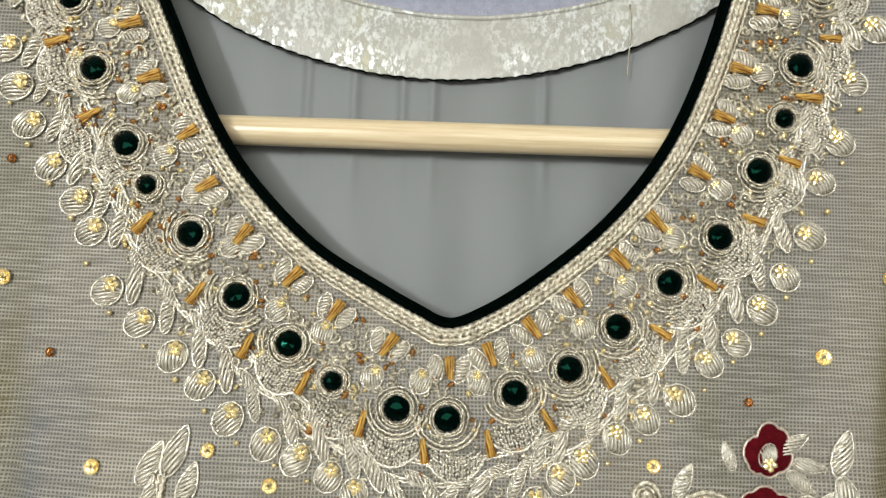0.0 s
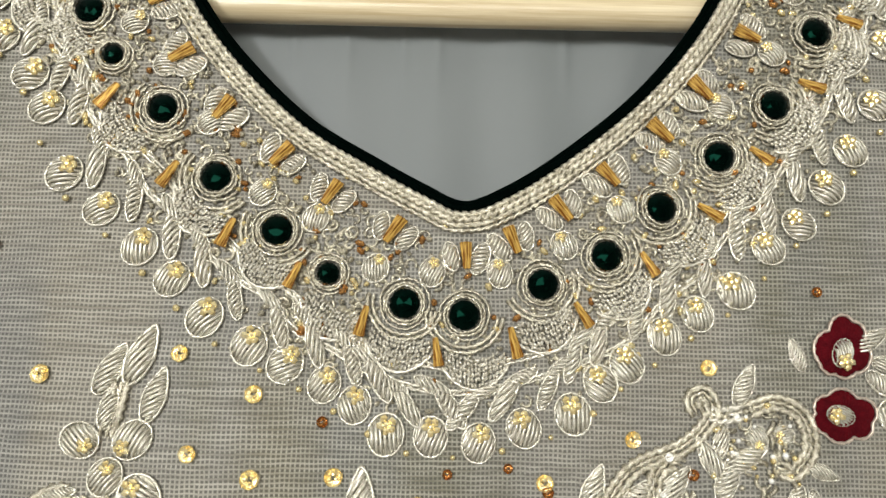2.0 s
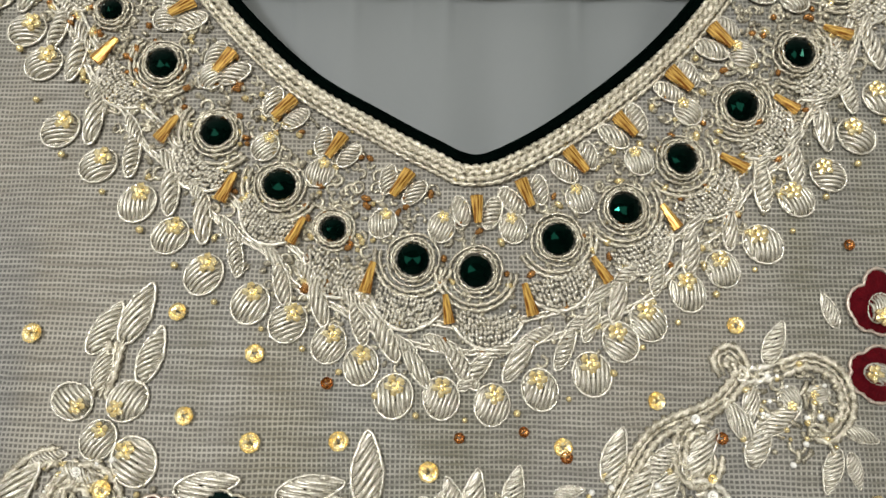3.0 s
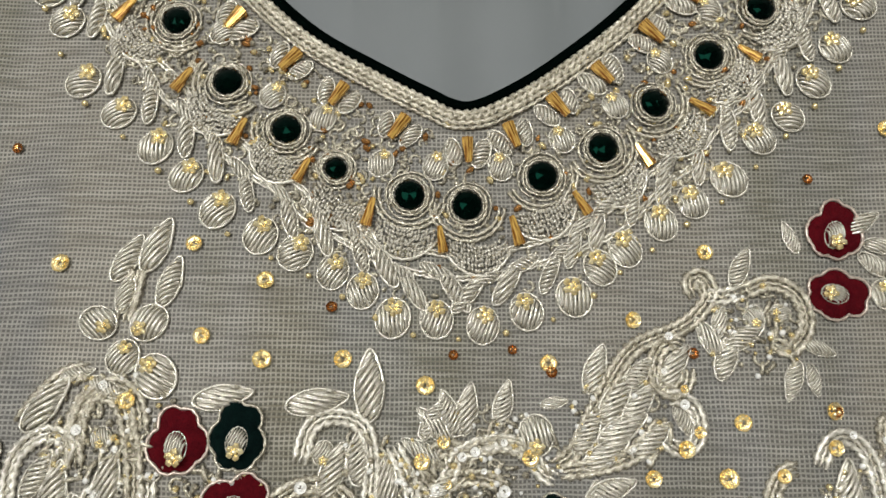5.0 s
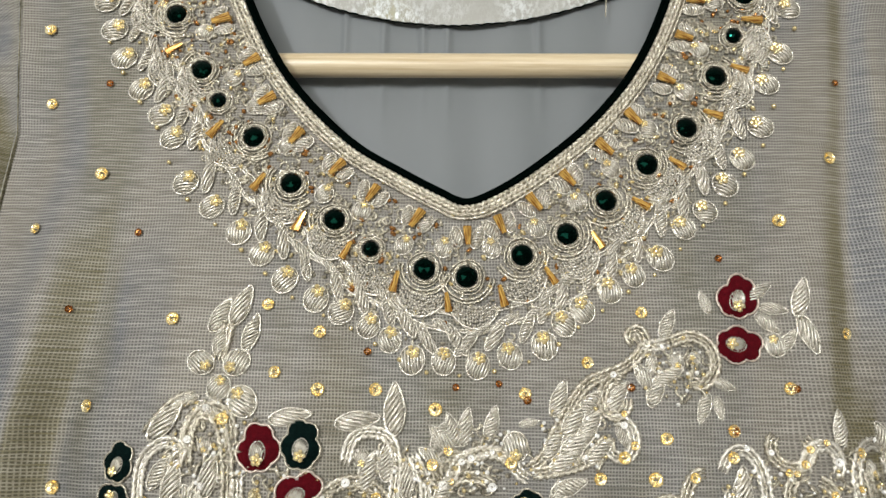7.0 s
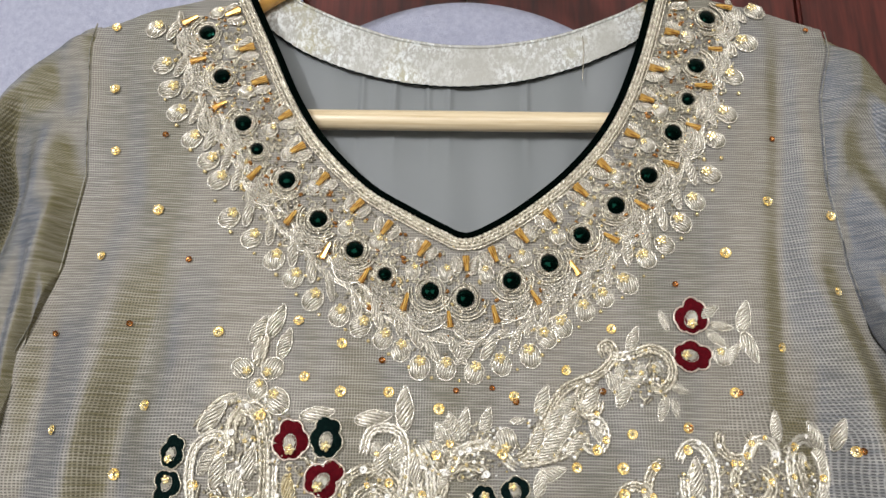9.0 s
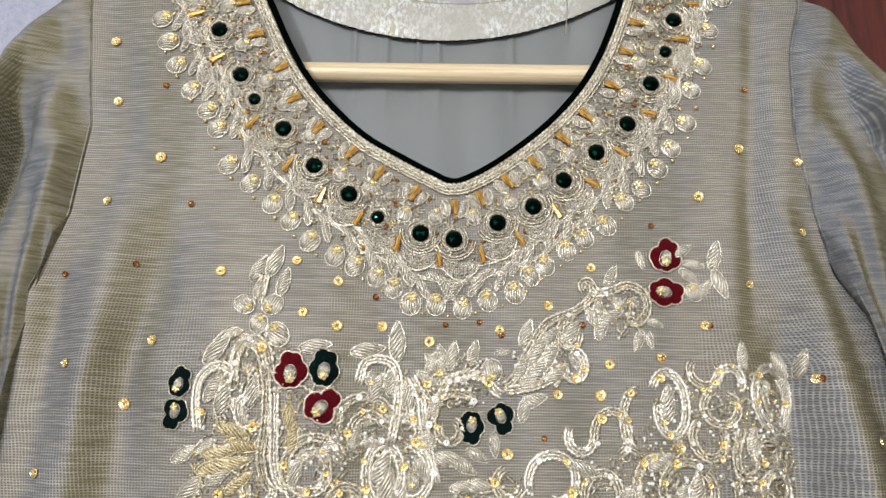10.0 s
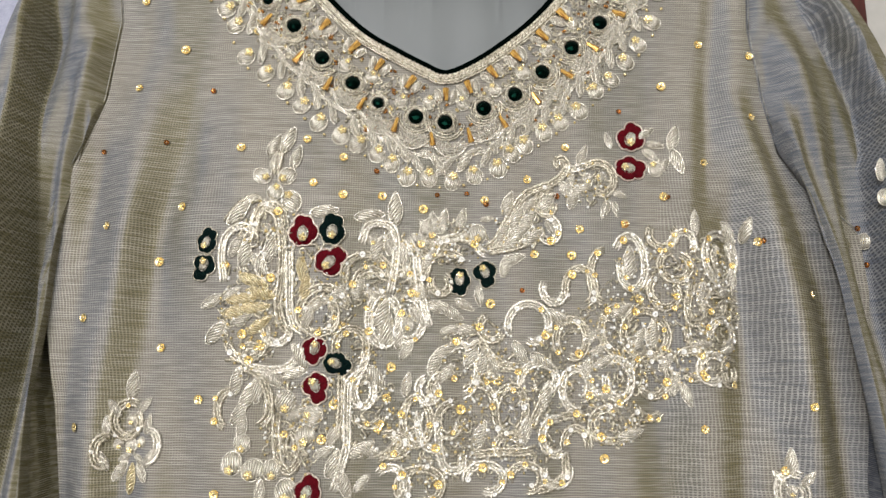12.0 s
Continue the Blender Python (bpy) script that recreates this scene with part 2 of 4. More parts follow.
def folds(x, z):
    """Soft hanging folds, stronger at the sides and lower down."""
    side = np.clip((np.abs(x + 0.005) - 0.11) / 0.07, 0, 1)
    low = np.clip((0.05 - z) / 0.25, 0, 1)
    y = side * (0.0020 * np.sin(x * 95 + z * 14) + 0.0014 * np.sin(x * 170 + z * 25) + 0.0020 * np.sin(x * 61 - z * 22 + 1.3)) * (0.4 + low)
    y += low * 0.0016 * np.sin(x * 120 + 4 * z)
    y += crease(x, z, ((-0.40, -0.212), (-0.163, -0.209), (-0.089, -0.208), (-0.04, -0.203)), 0.011, 0.008)
    y += crease(x, z, ((-0.50, -0.180), (-0.105, -0.166), (-0.064, -0.153), (0.0, -0.148)), 0.012, 0.006)
    y += crease(x, z, ((-0.55, 0.160), (-0.219, 0.168), (-0.158, 0.171), (-0.06, 0.164)), 0.010, 0.007)
    y += crease(x, z, ((-0.50, 0.236), (-0.138, 0.222), (-0.068, 0.204), (0.0, 0.172)), 0.010, 0.007)
    y += crease(x, z, ((-0.12, 0.150), (-0.02, 0.158), (0.06, 0.166), (0.13, 0.172)), 0.007, 0.004)
    y -= crease(x, z, ((-0.50, -0.195), (-0.15, -0.187), (-0.05, -0.176), (0.02, -0.172)), 0.010, 0.004)
    y -= crease(x, z, ((-0.50, 0.205), (-0.15, 0.198), (-0.05, 0.183), (0.02, 0.160)), 0.010, 0.004)
    return y


def fall_away(x, z):
    """The shoulders and sides turn back round the hanger."""
    over = np.clip((np.abs(x) - 0.17) / 0.07, 0, 1)
    top = np.clip((z - (0.142 - 0.16 * np.abs(x))) / 0.03, 0, 1)
    return 0.005 * over ** 2 + 0.006 * top ** 2


# ---- setting ----
def slab(name, lo, hi, mat, kind="structure", label="", category=""):
    bm = bmesh.new()
    bmesh.ops.create_cube(bm, size=1)
    for v in bm.verts:
        v.co = Vector([lo[i] + (v.co[i] + 0.5) * (hi[i] - lo[i]) for i in range(3)])
    bmesh.ops.bevel(bm, geom=list(bm.edges), offset=0.002, segments=2, affect="EDGES")
    me = bpy.data.meshes.new(name)
    bm.to_mesh(me)
    bm.free()
    me.materials.append(mat)
    return tagged(new(name, me), label, category, kind=kind)


slab("wall_north", (-1.9, 0.14, -1.4), (1.9, 0.26, 1.2), PLASTER, label="unseen plain beige wall that closes the room and bounces light behind the wooden door", category="wall")
# Unseen surfaces, added to close the room and bounce fill light.
slab("wall_south", (-1.9, -2.5, -1.4), (1.9, -2.4, 1.2), PLASTER, label="unseen plain beige wall that closes the room and bounces light", category="wall")
slab("wall_west", (-2.0, -2.5, -1.4), (-1.9, 0.26, 1.2), PLASTER, label="unseen plain beige wall that closes the room and bounces light", category="wall")
slab("wall_east", (1.9, -2.5, -1.4), (2.0, 0.26, 1.2), PLASTER, label="unseen plain beige wall that closes the room and bounces light", category="wall")
slab("floor", (-2.0, -2.5, -1.5), (2.0, 0.26, -1.4), FLOOR, label="unseen plain pale floor that closes the room", category="floor")
slab("ceiling", (-2.0, -2.5, 1.2), (2.0, 0.26, 1.3), CEILING, label="unseen plain white ceiling that adds soft bounce light", category="ceiling")


def wooden_door():
    """Dark red wooden door of upright boards behind the garment."""
    root = tagged(new("door_1"), "dark red varnished wooden door of upright boards", "door", kind="structure")
    edges = [-0.56, -0.42, -0.28, -0.14, 0.0, 0.13, 0.235, 0.325]
    for a, b in zip(edges, edges[1:]):
        ob = slab("board", (a + 0.0012, 0.095, -1.38), (b - 0.0012, 0.125, 0.62), DOOR_WOOD, kind="")
        ob.parent = root
    ob = slab("backing", (-0.56, 0.126, -1.39), (0.325, 0.138, 0.63), DOOR_WOOD, kind="")
    ob.parent = root


wooden_door()


def fleece_sheet(name, left, right, bottom, top_of, depth, label):
    """A soft thick fleece cloth hung in front of the door, outline rounded at the top."""
    nx, nz = 60, 70
    verts, faces = [], []
    for side in (0, 1):
        for i in range(nz):
            for j in range(nx):
                u, v = j / (nx - 1), i / (nz - 1)
                x = left + (right - left) * u
                z = bottom + (top_of(x) - bottom) * v
                puff = 0.010 * (1 - (2 * u - 1) ** 6) * (1 - (2 * v - 1) ** 12)
                puff += 0.0015 * noise.noise((x * 22, z * 22, 3))
                verts.append((x, depth - (puff if side == 0 else -0.002), z))
    n = nx * nz
    for f in grid_faces(nz, nx):
        faces.append(f)
        faces.append(tuple(i + n for i in f[::-1]))
    ring = [j for j in range(nx)] + [i * nx + nx - 1 for i in range(1, nz)] + [(nz - 1) * nx + j for j in range(nx - 2, -1, -1)] + [i * nx for i in range(nz - 2, 0, -1)]
    for a, b in zip(ring, ring[1:] + ring[:1]):
        faces.append((a, a + n, b + n, b))
    return tagged(new(name, mesh_of(name, verts, faces, FLEECE)), label, "blanket")


fleece_sheet("fleece_blanket", -0.50, -0.114, -0.60, lambda x: 0.30 + 0.1 * x, 0.085, "lavender grey fleece blanket hung behind the garment")
fleece_sheet("fleece_cushion", -0.110, 0.108, -0.30, lambda x: 0.187 - 3.8 * x * x, 0.072, "rounded lavender grey fleece cushion behind the neckline")

# ---- hanger ----
def wooden_hanger():
    root = tagged(new("coat_hanger"), "pale wooden coat hanger with a round crossbar", "hanger")
    path = [(x, 0.014, 0.0705 + 0.002 * (x / 0.1) * 0.2) for x in np.linspace(-0.162, 0.162, 24)]
    child("crossbar", mesh_of("crossbar", *tube(path, 0.0056, 24), BAR_WOOD), root, "round pale pine crossbar")
    for s in (-1, 1):
        pts = smooth_path([(s * 0.004, 0.017, 0.218), (s * 0.05, 0.016, 0.193), (s * 0.11, 0.014, 0.156), (s * 0.150, 0.016, 0.122), (s * 0.166, 0.020, 0.098), (s * 0.164, 0.020, 0.072)], 0.006)
        v, f = tube(pts, 0.0085, 16)
        v = [(x, 0.015 + (y - 0.015) * 0.75, z) for x, y, z in v]
        child("shoulder_arm", mesh_of("shoulder_arm", v, f, ARM_WOOD), root, "honey coloured curved wooden arm")
    hook = [(0, 0.016, 0.205), (0, 0.016, 0.235)] + [(0.02 * math.sin(a), 0.016, 0.257 - 0.02 * math.cos(a)) for a in np.linspace(0.3, 4.4, 24)]
    child("hook", mesh_of("hook", *tube(smooth_path(hook, 0.003), 0.0016, 10), variation("steel", (0.5, 0.5, 0.5), (0.6, 0.6, 0.6), 0.25, 1.0, 200)), root, "thin steel hook")
    return root


wooden_hanger()

# ---- the garment ----
dress = tagged(new("tunic_dress"), "grey gold tissue tunic with beaded V neckline on a wooden hanger", "dress")

# neckline, millimetres, from the one shoulder down to the point and up to the other
NECK = [(-124.2, 143.9), (-119.5, 133.4), (-106.6, 106.4), (-91.3, 74.0), (-75.6, 50.2), (-51.3, 26.1), (-28.0, 12.0), (-10.4, 2.8), (-1.2, -0.8), (9.6, 2.8), (26.4, 13.2), (49.6, 32.2), (67.4, 52.4), (80.0, 73.2), (90.2, 98), (97.8, 122.1), (105.2, 148.7)]
neck_path = smooth_path(np.array(NECK) / 1000.0, 0.0012)


def neck_side(x, z):
    """Distance from the neckline and the way out from it."""
    d = np.hypot(neck_path[:, 0] - x, neck_path[:, 1] - z)
    i = int(np.argmin(d))
    a = neck_path[max(0, i - 6)]
    b = neck_path[min(len(neck_path) - 1, i + 6)]
    t = (b - a) / np.linalg.norm(b - a)
    n = np.array((t[1], -t[0]))
    if n[1] > 0.35:
        n = -n
    return d[i], n, t


def shoulder_height(x):
    """Height of the shoulder line over the plan of the front."""
    ax = abs(x)
    return 0.158 - 0.33 * max(0.0, ax - 0.09) - 0.5 * max(0.0, ax - 0.17) ** 1.6


def arm_edge(z, s):
    """Where the front meets the sleeve seam, at height z, on side s."""
    seam = ((-0.75, 0.240), (-0.30, 0.205), (-0.20, 0.216), (-0.12, 0.232), (-0.092, 0.232), (-0.07, 0.222), (-0.045, 0.212), (-0.020, 0.203), (0.03, 0.198), (0.07, 0.203), (0.105, 0.207), (0.13, 0.205)) if s < 0 else \
        ((-0.75, 0.255), (-0.24, 0.238), (-0.13, 0.248), (-0.095, 0.244), (-0.075, 0.219), (-0.048, 0.200), (-0.013, 0.188), (0.03, 0.183), (0.08, 0.187), (0.108, 0.195), (0.13, 0.194))
    return float(np.interp(z, [p[0] for p in seam], [p[1] for p in seam]))


def front_panel():
    """The front: rows run from the neckline or shoulder down to the hem."""
    cols, rows = 260, 240
    verts, uvs = [], []
    nx = np.r_[neck_path[:, 0]]
    us = np.linspace(-1, 1, cols)
    for i in range(rows):
        w = i / (rows - 1)
        for u in us:
            s = -1 if u < 0 else 1
            x0 = u * (0.2065 if s < 0 else 0.1945)
            if NECK[0][0] / 1000 < x0 < NECK[-1][0] / 1000:
                top = float(np.interp(x0, nx, neck_path[:, 1]))
            else:
                top = shoulder_height(x0)
            z = top + (-0.75 - top) * (w ** 1.5)
            edge = arm_edge(z, s)
            span = 0.2065 if s < 0 else 0.1945
            k = np.clip((abs(x0) - 0.125) / (span - 0.125), 0, 1)
            x = x0 + s * k * (edge - span)
            y = front(x, z) + folds(x, z) + fall_away(x, z)
            verts.append((x, y, z))
            uvs.append((x0, z))
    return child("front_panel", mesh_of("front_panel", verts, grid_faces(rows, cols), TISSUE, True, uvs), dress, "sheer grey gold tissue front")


front_panel()


def back_panel():
    """Grey lining of the back, seen through the neck opening, with its curved neck edge."""
    cols, rows = 320, 50
    verts = []
    for i in range(rows):
        for u in np.linspace(-1, 1, cols):
            x = u * 0.192
            top = 0.1200 + 2.9 * x * x if abs(x) < 0.115 else 0.163 - 0.35 * (abs(x) - 0.115)
            z = top + (-0.74 - top) * (i / (rows - 1)) ** 1.6
            y = 0.0240 + 0.0006 * math.sin(x * 70 + 1.0) * max(0, min(1, (0.1 - z) / 0.1)) + 0.0006 * math.sin(x * 190 + z * 11)
            y -= sum(0.0015 * math.exp(-((x - c) / 0.0016) ** 2) for c in (-0.060, -0.041, -0.022, -0.010, 0.034)) * max(0.0, min(1.0, (z - 0.045) / 0.04))
            verts.append((x, y, z))
    return child("back_lining", mesh_of("back_lining", verts, grid_faces(rows, cols), LINING), dress, "smooth grey lining of the back")


back_panel()


def neck_facing():
    """Silver brocade facing round the back of the neck, with a stitched lower edge."""
    cols, rows = 140, 12
    verts = []
    for i in range(rows):
        for x in np.linspace(-0.126, 0.122, cols):
            top = 0.1210 + 2.9 * x * x
            bottom = 0.0950 + 2.75 * (x + 0.008) ** 2 + (4.0 * (abs(x) - 0.085) ** 2 if abs(x) > 0.085 else 0)
            bottom = min(bottom, top - 0.006)
            v = i / (rows - 1)
            z = top + (bottom - top) * v
            y = 0.0208 - 0.0010 * math.sin(math.pi * v) + 0.0006 * noise.noise((x * 60, z * 60, 1))
            verts.append((x, y, z))
    low = [verts[(rows - 1) * cols + j] for j in range(cols)]
    child("neck_facing", mesh_of("neck_facing", verts, grid_faces(rows, cols), BROCADE), dress, "silver brocade facing of the back neck")
    edge = [(x, y - 0.0004, z + 0.0003 * math.sin(j * 2.1)) for j, (x, y, z) in enumerate(low)]
    child("edge_stitching", mesh_of("edge_stitching", *tube(edge, 0.00032, 6, 300, 0.3), PIPING), dress, "dark overlock stitching")
    hem = [(x, y, z) for x, y, z in (verts[j] for j in range(cols))]
    child("back_neck_edge", mesh_of("back_neck_edge", *tube(hem, 0.0011, 8), BROCADE), dress)
    loose = smooth_path([(0.0665, 0.0185, 0.128), (0.0668, 0.0175, 0.118), (0.0660, 0.018, 0.106), (0.0655, 0.0185, 0.099)], 0.002)
    child("loose_thread", mesh_of("loose_thread", *tube(loose, 0.0003, 5), CORD), dress, "loose pale thread")


neck_facing()


SLEEVE_FRONT = {}


# the deep fold of each sleeve: height and distance from the middle
SLEEVE_FOLD = {-1: ((-0.20, 0.236), (-0.086, 0.239), (-0.064, 0.240), (-0.010, 0.244), (0.046, 0.247), (0.10, 0.236)),
               1: ((-0.20, 0.262), (-0.055, 0.250), (-0.041, 0.253), (-0.016, 0.252), (0.010, 0.240), (0.044, 0.223), (0.10, 0.206))}


def sleeve(s):
    """A gathered sleeve that falls from the armhole seam, folded deeply and swelling in front of the side."""
    seam = [(z, arm_edge(z, s)) for z in np.linspace(0.1205, -0.092, 90)]
    rows, cols = 170, 90
    fold_z, fold_x = zip(*SLEEVE_FOLD[s])
    verts, uvs = [], []
    for i in range(rows):
        v = i / (rows - 1)
        for j in range(cols):
            u = j / (cols - 1)
            z0, x0 = seam[j]
            # where this thread ends at the cuff
            ex, ez = (0.315 - (0.150 if s < 0 else 0.062) * u), -0.48
            bx, bz = x0 + 0.104 * (1 - u) + 0.008 * u, z0 - 0.012 * (1 - u) - 0.10 * u
            x = (1 - v) ** 2 * x0 + 2 * v * (1 - v) * bx + v * v * ex
            z = (1 - v) ** 2 * z0 + 2 * v * (1 - v) * bz + v * v * ez
            round_ = math.sin(math.pi * min(1, u * 0.96 + 0.02)) ** 0.7
            y = 0.002 - 0.012 * round_ * min(1, v * 5) + 0.010 * min(1, v * 8) * (u < 0.02)
            y -= 0.011 * min(1, v * 3.5) * u * u
            free = min(1, v * 5)
            d = x - float(np.interp(z, fold_z, fold_x))
            deep = max(0.0, min(1.0, (z + 0.30) / 0.15)) * max(0.0, min(1.0, (0.085 - z) / 0.06))
            if d < 0:
                y += free * deep * 0.022 * math.exp(-(d / 0.024) ** 2)
            else:
                y += free * deep * (0.022 - 0.036 * min(1, d / 0.007) * max(0.3, 1 - d / 0.10))
            y += free * 0.0045 * math.sin(u * 11 + v * 5 + s) + min(1, v * 4) * 0.0028 * math.sin(u * 27 - v * 8 + 2 * s)
            y += 0.0045 * min(1, v * 10) * math.sin(v * 26 + u * 8 + 2 * s) * max(0, 1 - v * 2.2)
            verts.append((s * x, y + fall_away(x0, z0) * (1 - min(1, v * 3)), z))
            uvs.append((u * 0.2, v * 0.45))
    # the back of the tube
    n = rows * cols
    back = [(x, 0.045 - 0.02 * math.sin(math.pi * (k % cols) / (cols - 1)), z) if (k % cols) not in (0, cols - 1) else (x, y, z) for k, (x, y, z) in enumerate(verts)]
    faces = grid_faces(rows, cols)
    faces += [tuple(i + n for i in f[::-1]) for f in faces]
    SLEEVE_FRONT[s] = np.array(verts)
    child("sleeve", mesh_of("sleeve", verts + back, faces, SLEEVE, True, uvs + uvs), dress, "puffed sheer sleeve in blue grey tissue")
    line = [(s * (x + 0.001), front(s * x, z) + folds(s * x, z) + fall_away(s * x, z) - 0.0008, z) for z, x in seam]
    child("sleeve_seam", mesh_of("sleeve_seam", *tube(line, 0.0004, 6, 250, 0.2), SLEEVE), dress, "stitched armhole seam")


sleeve(-1)
sleeve(1)


def neck_trim():
    """Dark piping and a plaited cord band along the neckline."""
    p = np.array([(x, front(x, z) - 0.0006, z) for x, z in neck_path])
    roll = p.copy()
    child("piping", mesh_of("piping", *tube(roll, 0.0012, 12), PIPING), dress, "dark green piping round the V neck")
    roll2 = np.array([(x + n[0] * -0.0013, y + 0.0012, z + n[1] * -0.0013) for (x, y, z), n in ((q, neck_side(q[0], q[2])[1]) for q in p[::5])])
    roll2 = smooth_path(roll2, 0.0012)
    child("piping", mesh_of("piping", *tube(roll2, 0.0012, 10), PIPING), dress, "dark green piping round the V neck")
    for k, (off, r) in enumerate(((0.0022, 0.0009), (0.0038, 0.0011), (0.0056, 0.0009), (0.0072, 0.0006))):
        pts = []
        for q in p:
            _, n, _ = neck_side(q[0], q[2])
            pts.append((q[0] + n[0] * off, q[1] - 0.0006, q[2] + n[1] * off))
        pts = smooth_path(np.array(pts)[::6], 0.0005)
        child("neck_braid", mesh_of("neck_braid", *tube(pts, r, 8, 190 * (1 if k % 2 else -1), 0.42), CORD), dress, "plaited champagne cord")


neck_trim()

# ---- beadwork: shared meshes, built lying on the cloth, out towards -y, tip towards +z ----
MM = 0.001


def stone_mesh(r):
    """A round cut stone: table, crown facets and girdle."""
    n = 12
    rings = ((1.0, 0.2), (1.0, 0.9), (0.80, 1.55), (0.52, 2.05))
    verts = [(0, -2.40 * MM, 0)]
    for k, (q, h) in enumerate(rings):
        for i in range(n):
            a = 2 * math.pi * (i + 0.5 * (k % 2)) / n
            verts.append((r * q * math.cos(a), -h * MM, r * q * math.sin(a)))
    faces = []
    for k in range(3):
        for i in range(n):
            a, b = 1 + k * n + i, 1 + k * n + (i + 1) % n
            c, d = 1 + (k + 1) * n + i, 1 + (k + 1) * n + (i + 1) % n
            if k % 2 == 0:
                faces += [(a, b, c), (b, d, c)]
            else:
                faces += [(a, d, c), (a, b, d)]
    for i in range(n):
        faces.append((1 + 3 * n + i, 1 + 3 * n + (i + 1) % n, 0))
    return mesh_of("stone", verts, faces, STONE, smooth=False)


def blob(c, rx, ry, rz, turn=0.0, seg=8, rings=5):
    """A small rounded bead, squashed to size and turned in the plane of the cloth."""
    verts, ca, sa = [], math.cos(turn), math.sin(turn)
    for i in range(rings + 1):
        f = math.pi * i / rings
        for j in range(seg):
            a = 2 * math.pi * j / seg
            x, y, z = rx * math.sin(f) * math.cos(a), ry * math.cos(f), rz * math.sin(f) * math.sin(a)
            verts.append((c[0] + x * ca + z * sa, c[1] + y, c[2] - x * sa + z * ca))
    return verts, grid_faces(rings + 1, seg, True)


def bead_ring_mesh(r):
    """Three plaited rounds of wire round a stone."""
    chunks = []
    for rad, size, h, turns in ((r * 1.17, 0.36, 1.6, 9), (r * 1.36, 0.42, 1.1, 10), (r * 1.66, 0.38, 0.5, 11)):
        pts = [(rad * math.cos(a) * (1 + 0.04 * math.sin(3 * a + turns)), -h * MM - 0.15 * MM * math.sin(turns * a), rad * math.sin(a) * (1 + 0.03 * math.sin(2 * a + turns))) for a in np.linspace(0, 2 * math.pi, 85)]
        chunks.append(tube(pts, size * MM, 8, turns / (2 * math.pi * rad), 0.42))
    return mesh_of("wire_ring", *join(chunks), CORD)


def bugle_mesh(length, wide, narrow):
    """A tapered cut glass bugle bead with open ends."""
    n, verts = 6, []
    for k, (z, r) in enumerate(((-0.5, narrow * 0.7), (-0.48, narrow), (0.47, wide), (0.5, wide * 0.75), (0.5, wide * 0.4))):
        for i in range(n):
            a = 2 * math.pi * (i + 0.5) / n
            verts.append((r * math.cos(a), -0.9 * wide + 0.75 * r * math.sin(a), z * length))
    faces = grid_faces(5, n, True)
    faces.append(tuple(range(n)))
    faces.append(tuple(range(4 * n, 5 * n))[::-1])
    return mesh_of("bugle_bead", verts, faces, AMBER, smooth=False)


def leaf_strands(length, width, height, count, slant, seed, point=0.0, r=None):
    """Short coils of wire laid side by side over a padded leaf."""
    rng, chunks = random.Random(seed), []
    ca, sa = math.cos(slant), math.sin(slant)
    half = max(length, width) / 2
    r = r or half / count * 0.84
    for k in range(count):
        off = -half + (2 * k + 1) * half / count
        # the chord of the leaf outline along the slanted line
        inside = []
        for q in np.linspace(-half * 1.1, half * 1.1, 45):
            x, z = q * ca - off * sa, q * sa + off * ca
            w = width / 2 * (1 - point * max(0, z / (length / 2)))
            if (x / w) ** 2 + (z / (length / 2)) ** 2 < 1:
                inside.append(q)
        if len(inside) < 4:
            continue
        a, b = inside[0], inside[-1]
        pts = []
        for u in np.linspace(0, 1, 7):
            q = a + (b - a) * u
            x, z = q * ca - off * sa, q * sa + off * ca
            lift = height * math.sqrt(max(0.0, 1 - (off / half) ** 2)) * math.sin(math.pi * u) ** 0.55
            pts.append((x + rng.uniform(-1, 1) * 0.05 * MM, -lift - 0.2 * MM, z + rng.uniform(-1, 1) * 0.05 * MM))
        chunks.append(tube(pts, r, 5))
    return chunks


def pad_under(length, width, height, point=0.0):
    """The padding under the wire: a low dome of the leaf's outline."""
    n, rings = 20, 4
    verts = [(0, -height, 0)]
    for k in range(1, rings + 1):
        q = k / rings
        for i in range(n):
            a = 2 * math.pi * i / n
            z = math.sin(a) * q
            verts.append((width / 2 * q * math.cos(a) * (1 - point * max(0, z)), -height * math.sqrt(max(0.0, 1 - q * q)) - 0.05 * MM, length / 2 * z))
    faces = [(0, 1 + i, 1 + (i + 1) % n) for i in range(n)]
    for k in range(rings - 1):
        for i in range(n):
            a, b = 1 + k * n + i, 1 + k * n + (i + 1) % n
            faces.append((a, b, b + n, a + n))
    return verts, faces


def outline_cord(length, width, grow=1.12, r=0.42, point=0.0):
    pts = []
    for a in np.linspace(0, 2 * math.pi, 33):
        z = math.sin(a)
        w = 1 - point * max(0, z)
        pts.append((width / 2 * grow * math.cos(a) * w, -0.35 * MM, length / 2 * grow * z))
    return tube(pts, r * MM, 6, 260, 0.35)


def petal_mesh(kind, seed):
    """A padded round petal covered with slanted wire and edged with cord."""
    rng = random.Random(seed)
    length, width = 9.6 * MM, 8.2 * MM
    slant = rng.choice((1.1, 1.3, 1.75, 2.0)) + rng.uniform(-0.15, 0.15)
    chunks = leaf_strands(length, width, 2.2 * MM, 9, slant, seed) + [outline_cord(length, width, 1.07, 0.36), pad_under(length, width, 0.8 * MM)]
    return mesh_of("petal", *join(chunks), COIL)


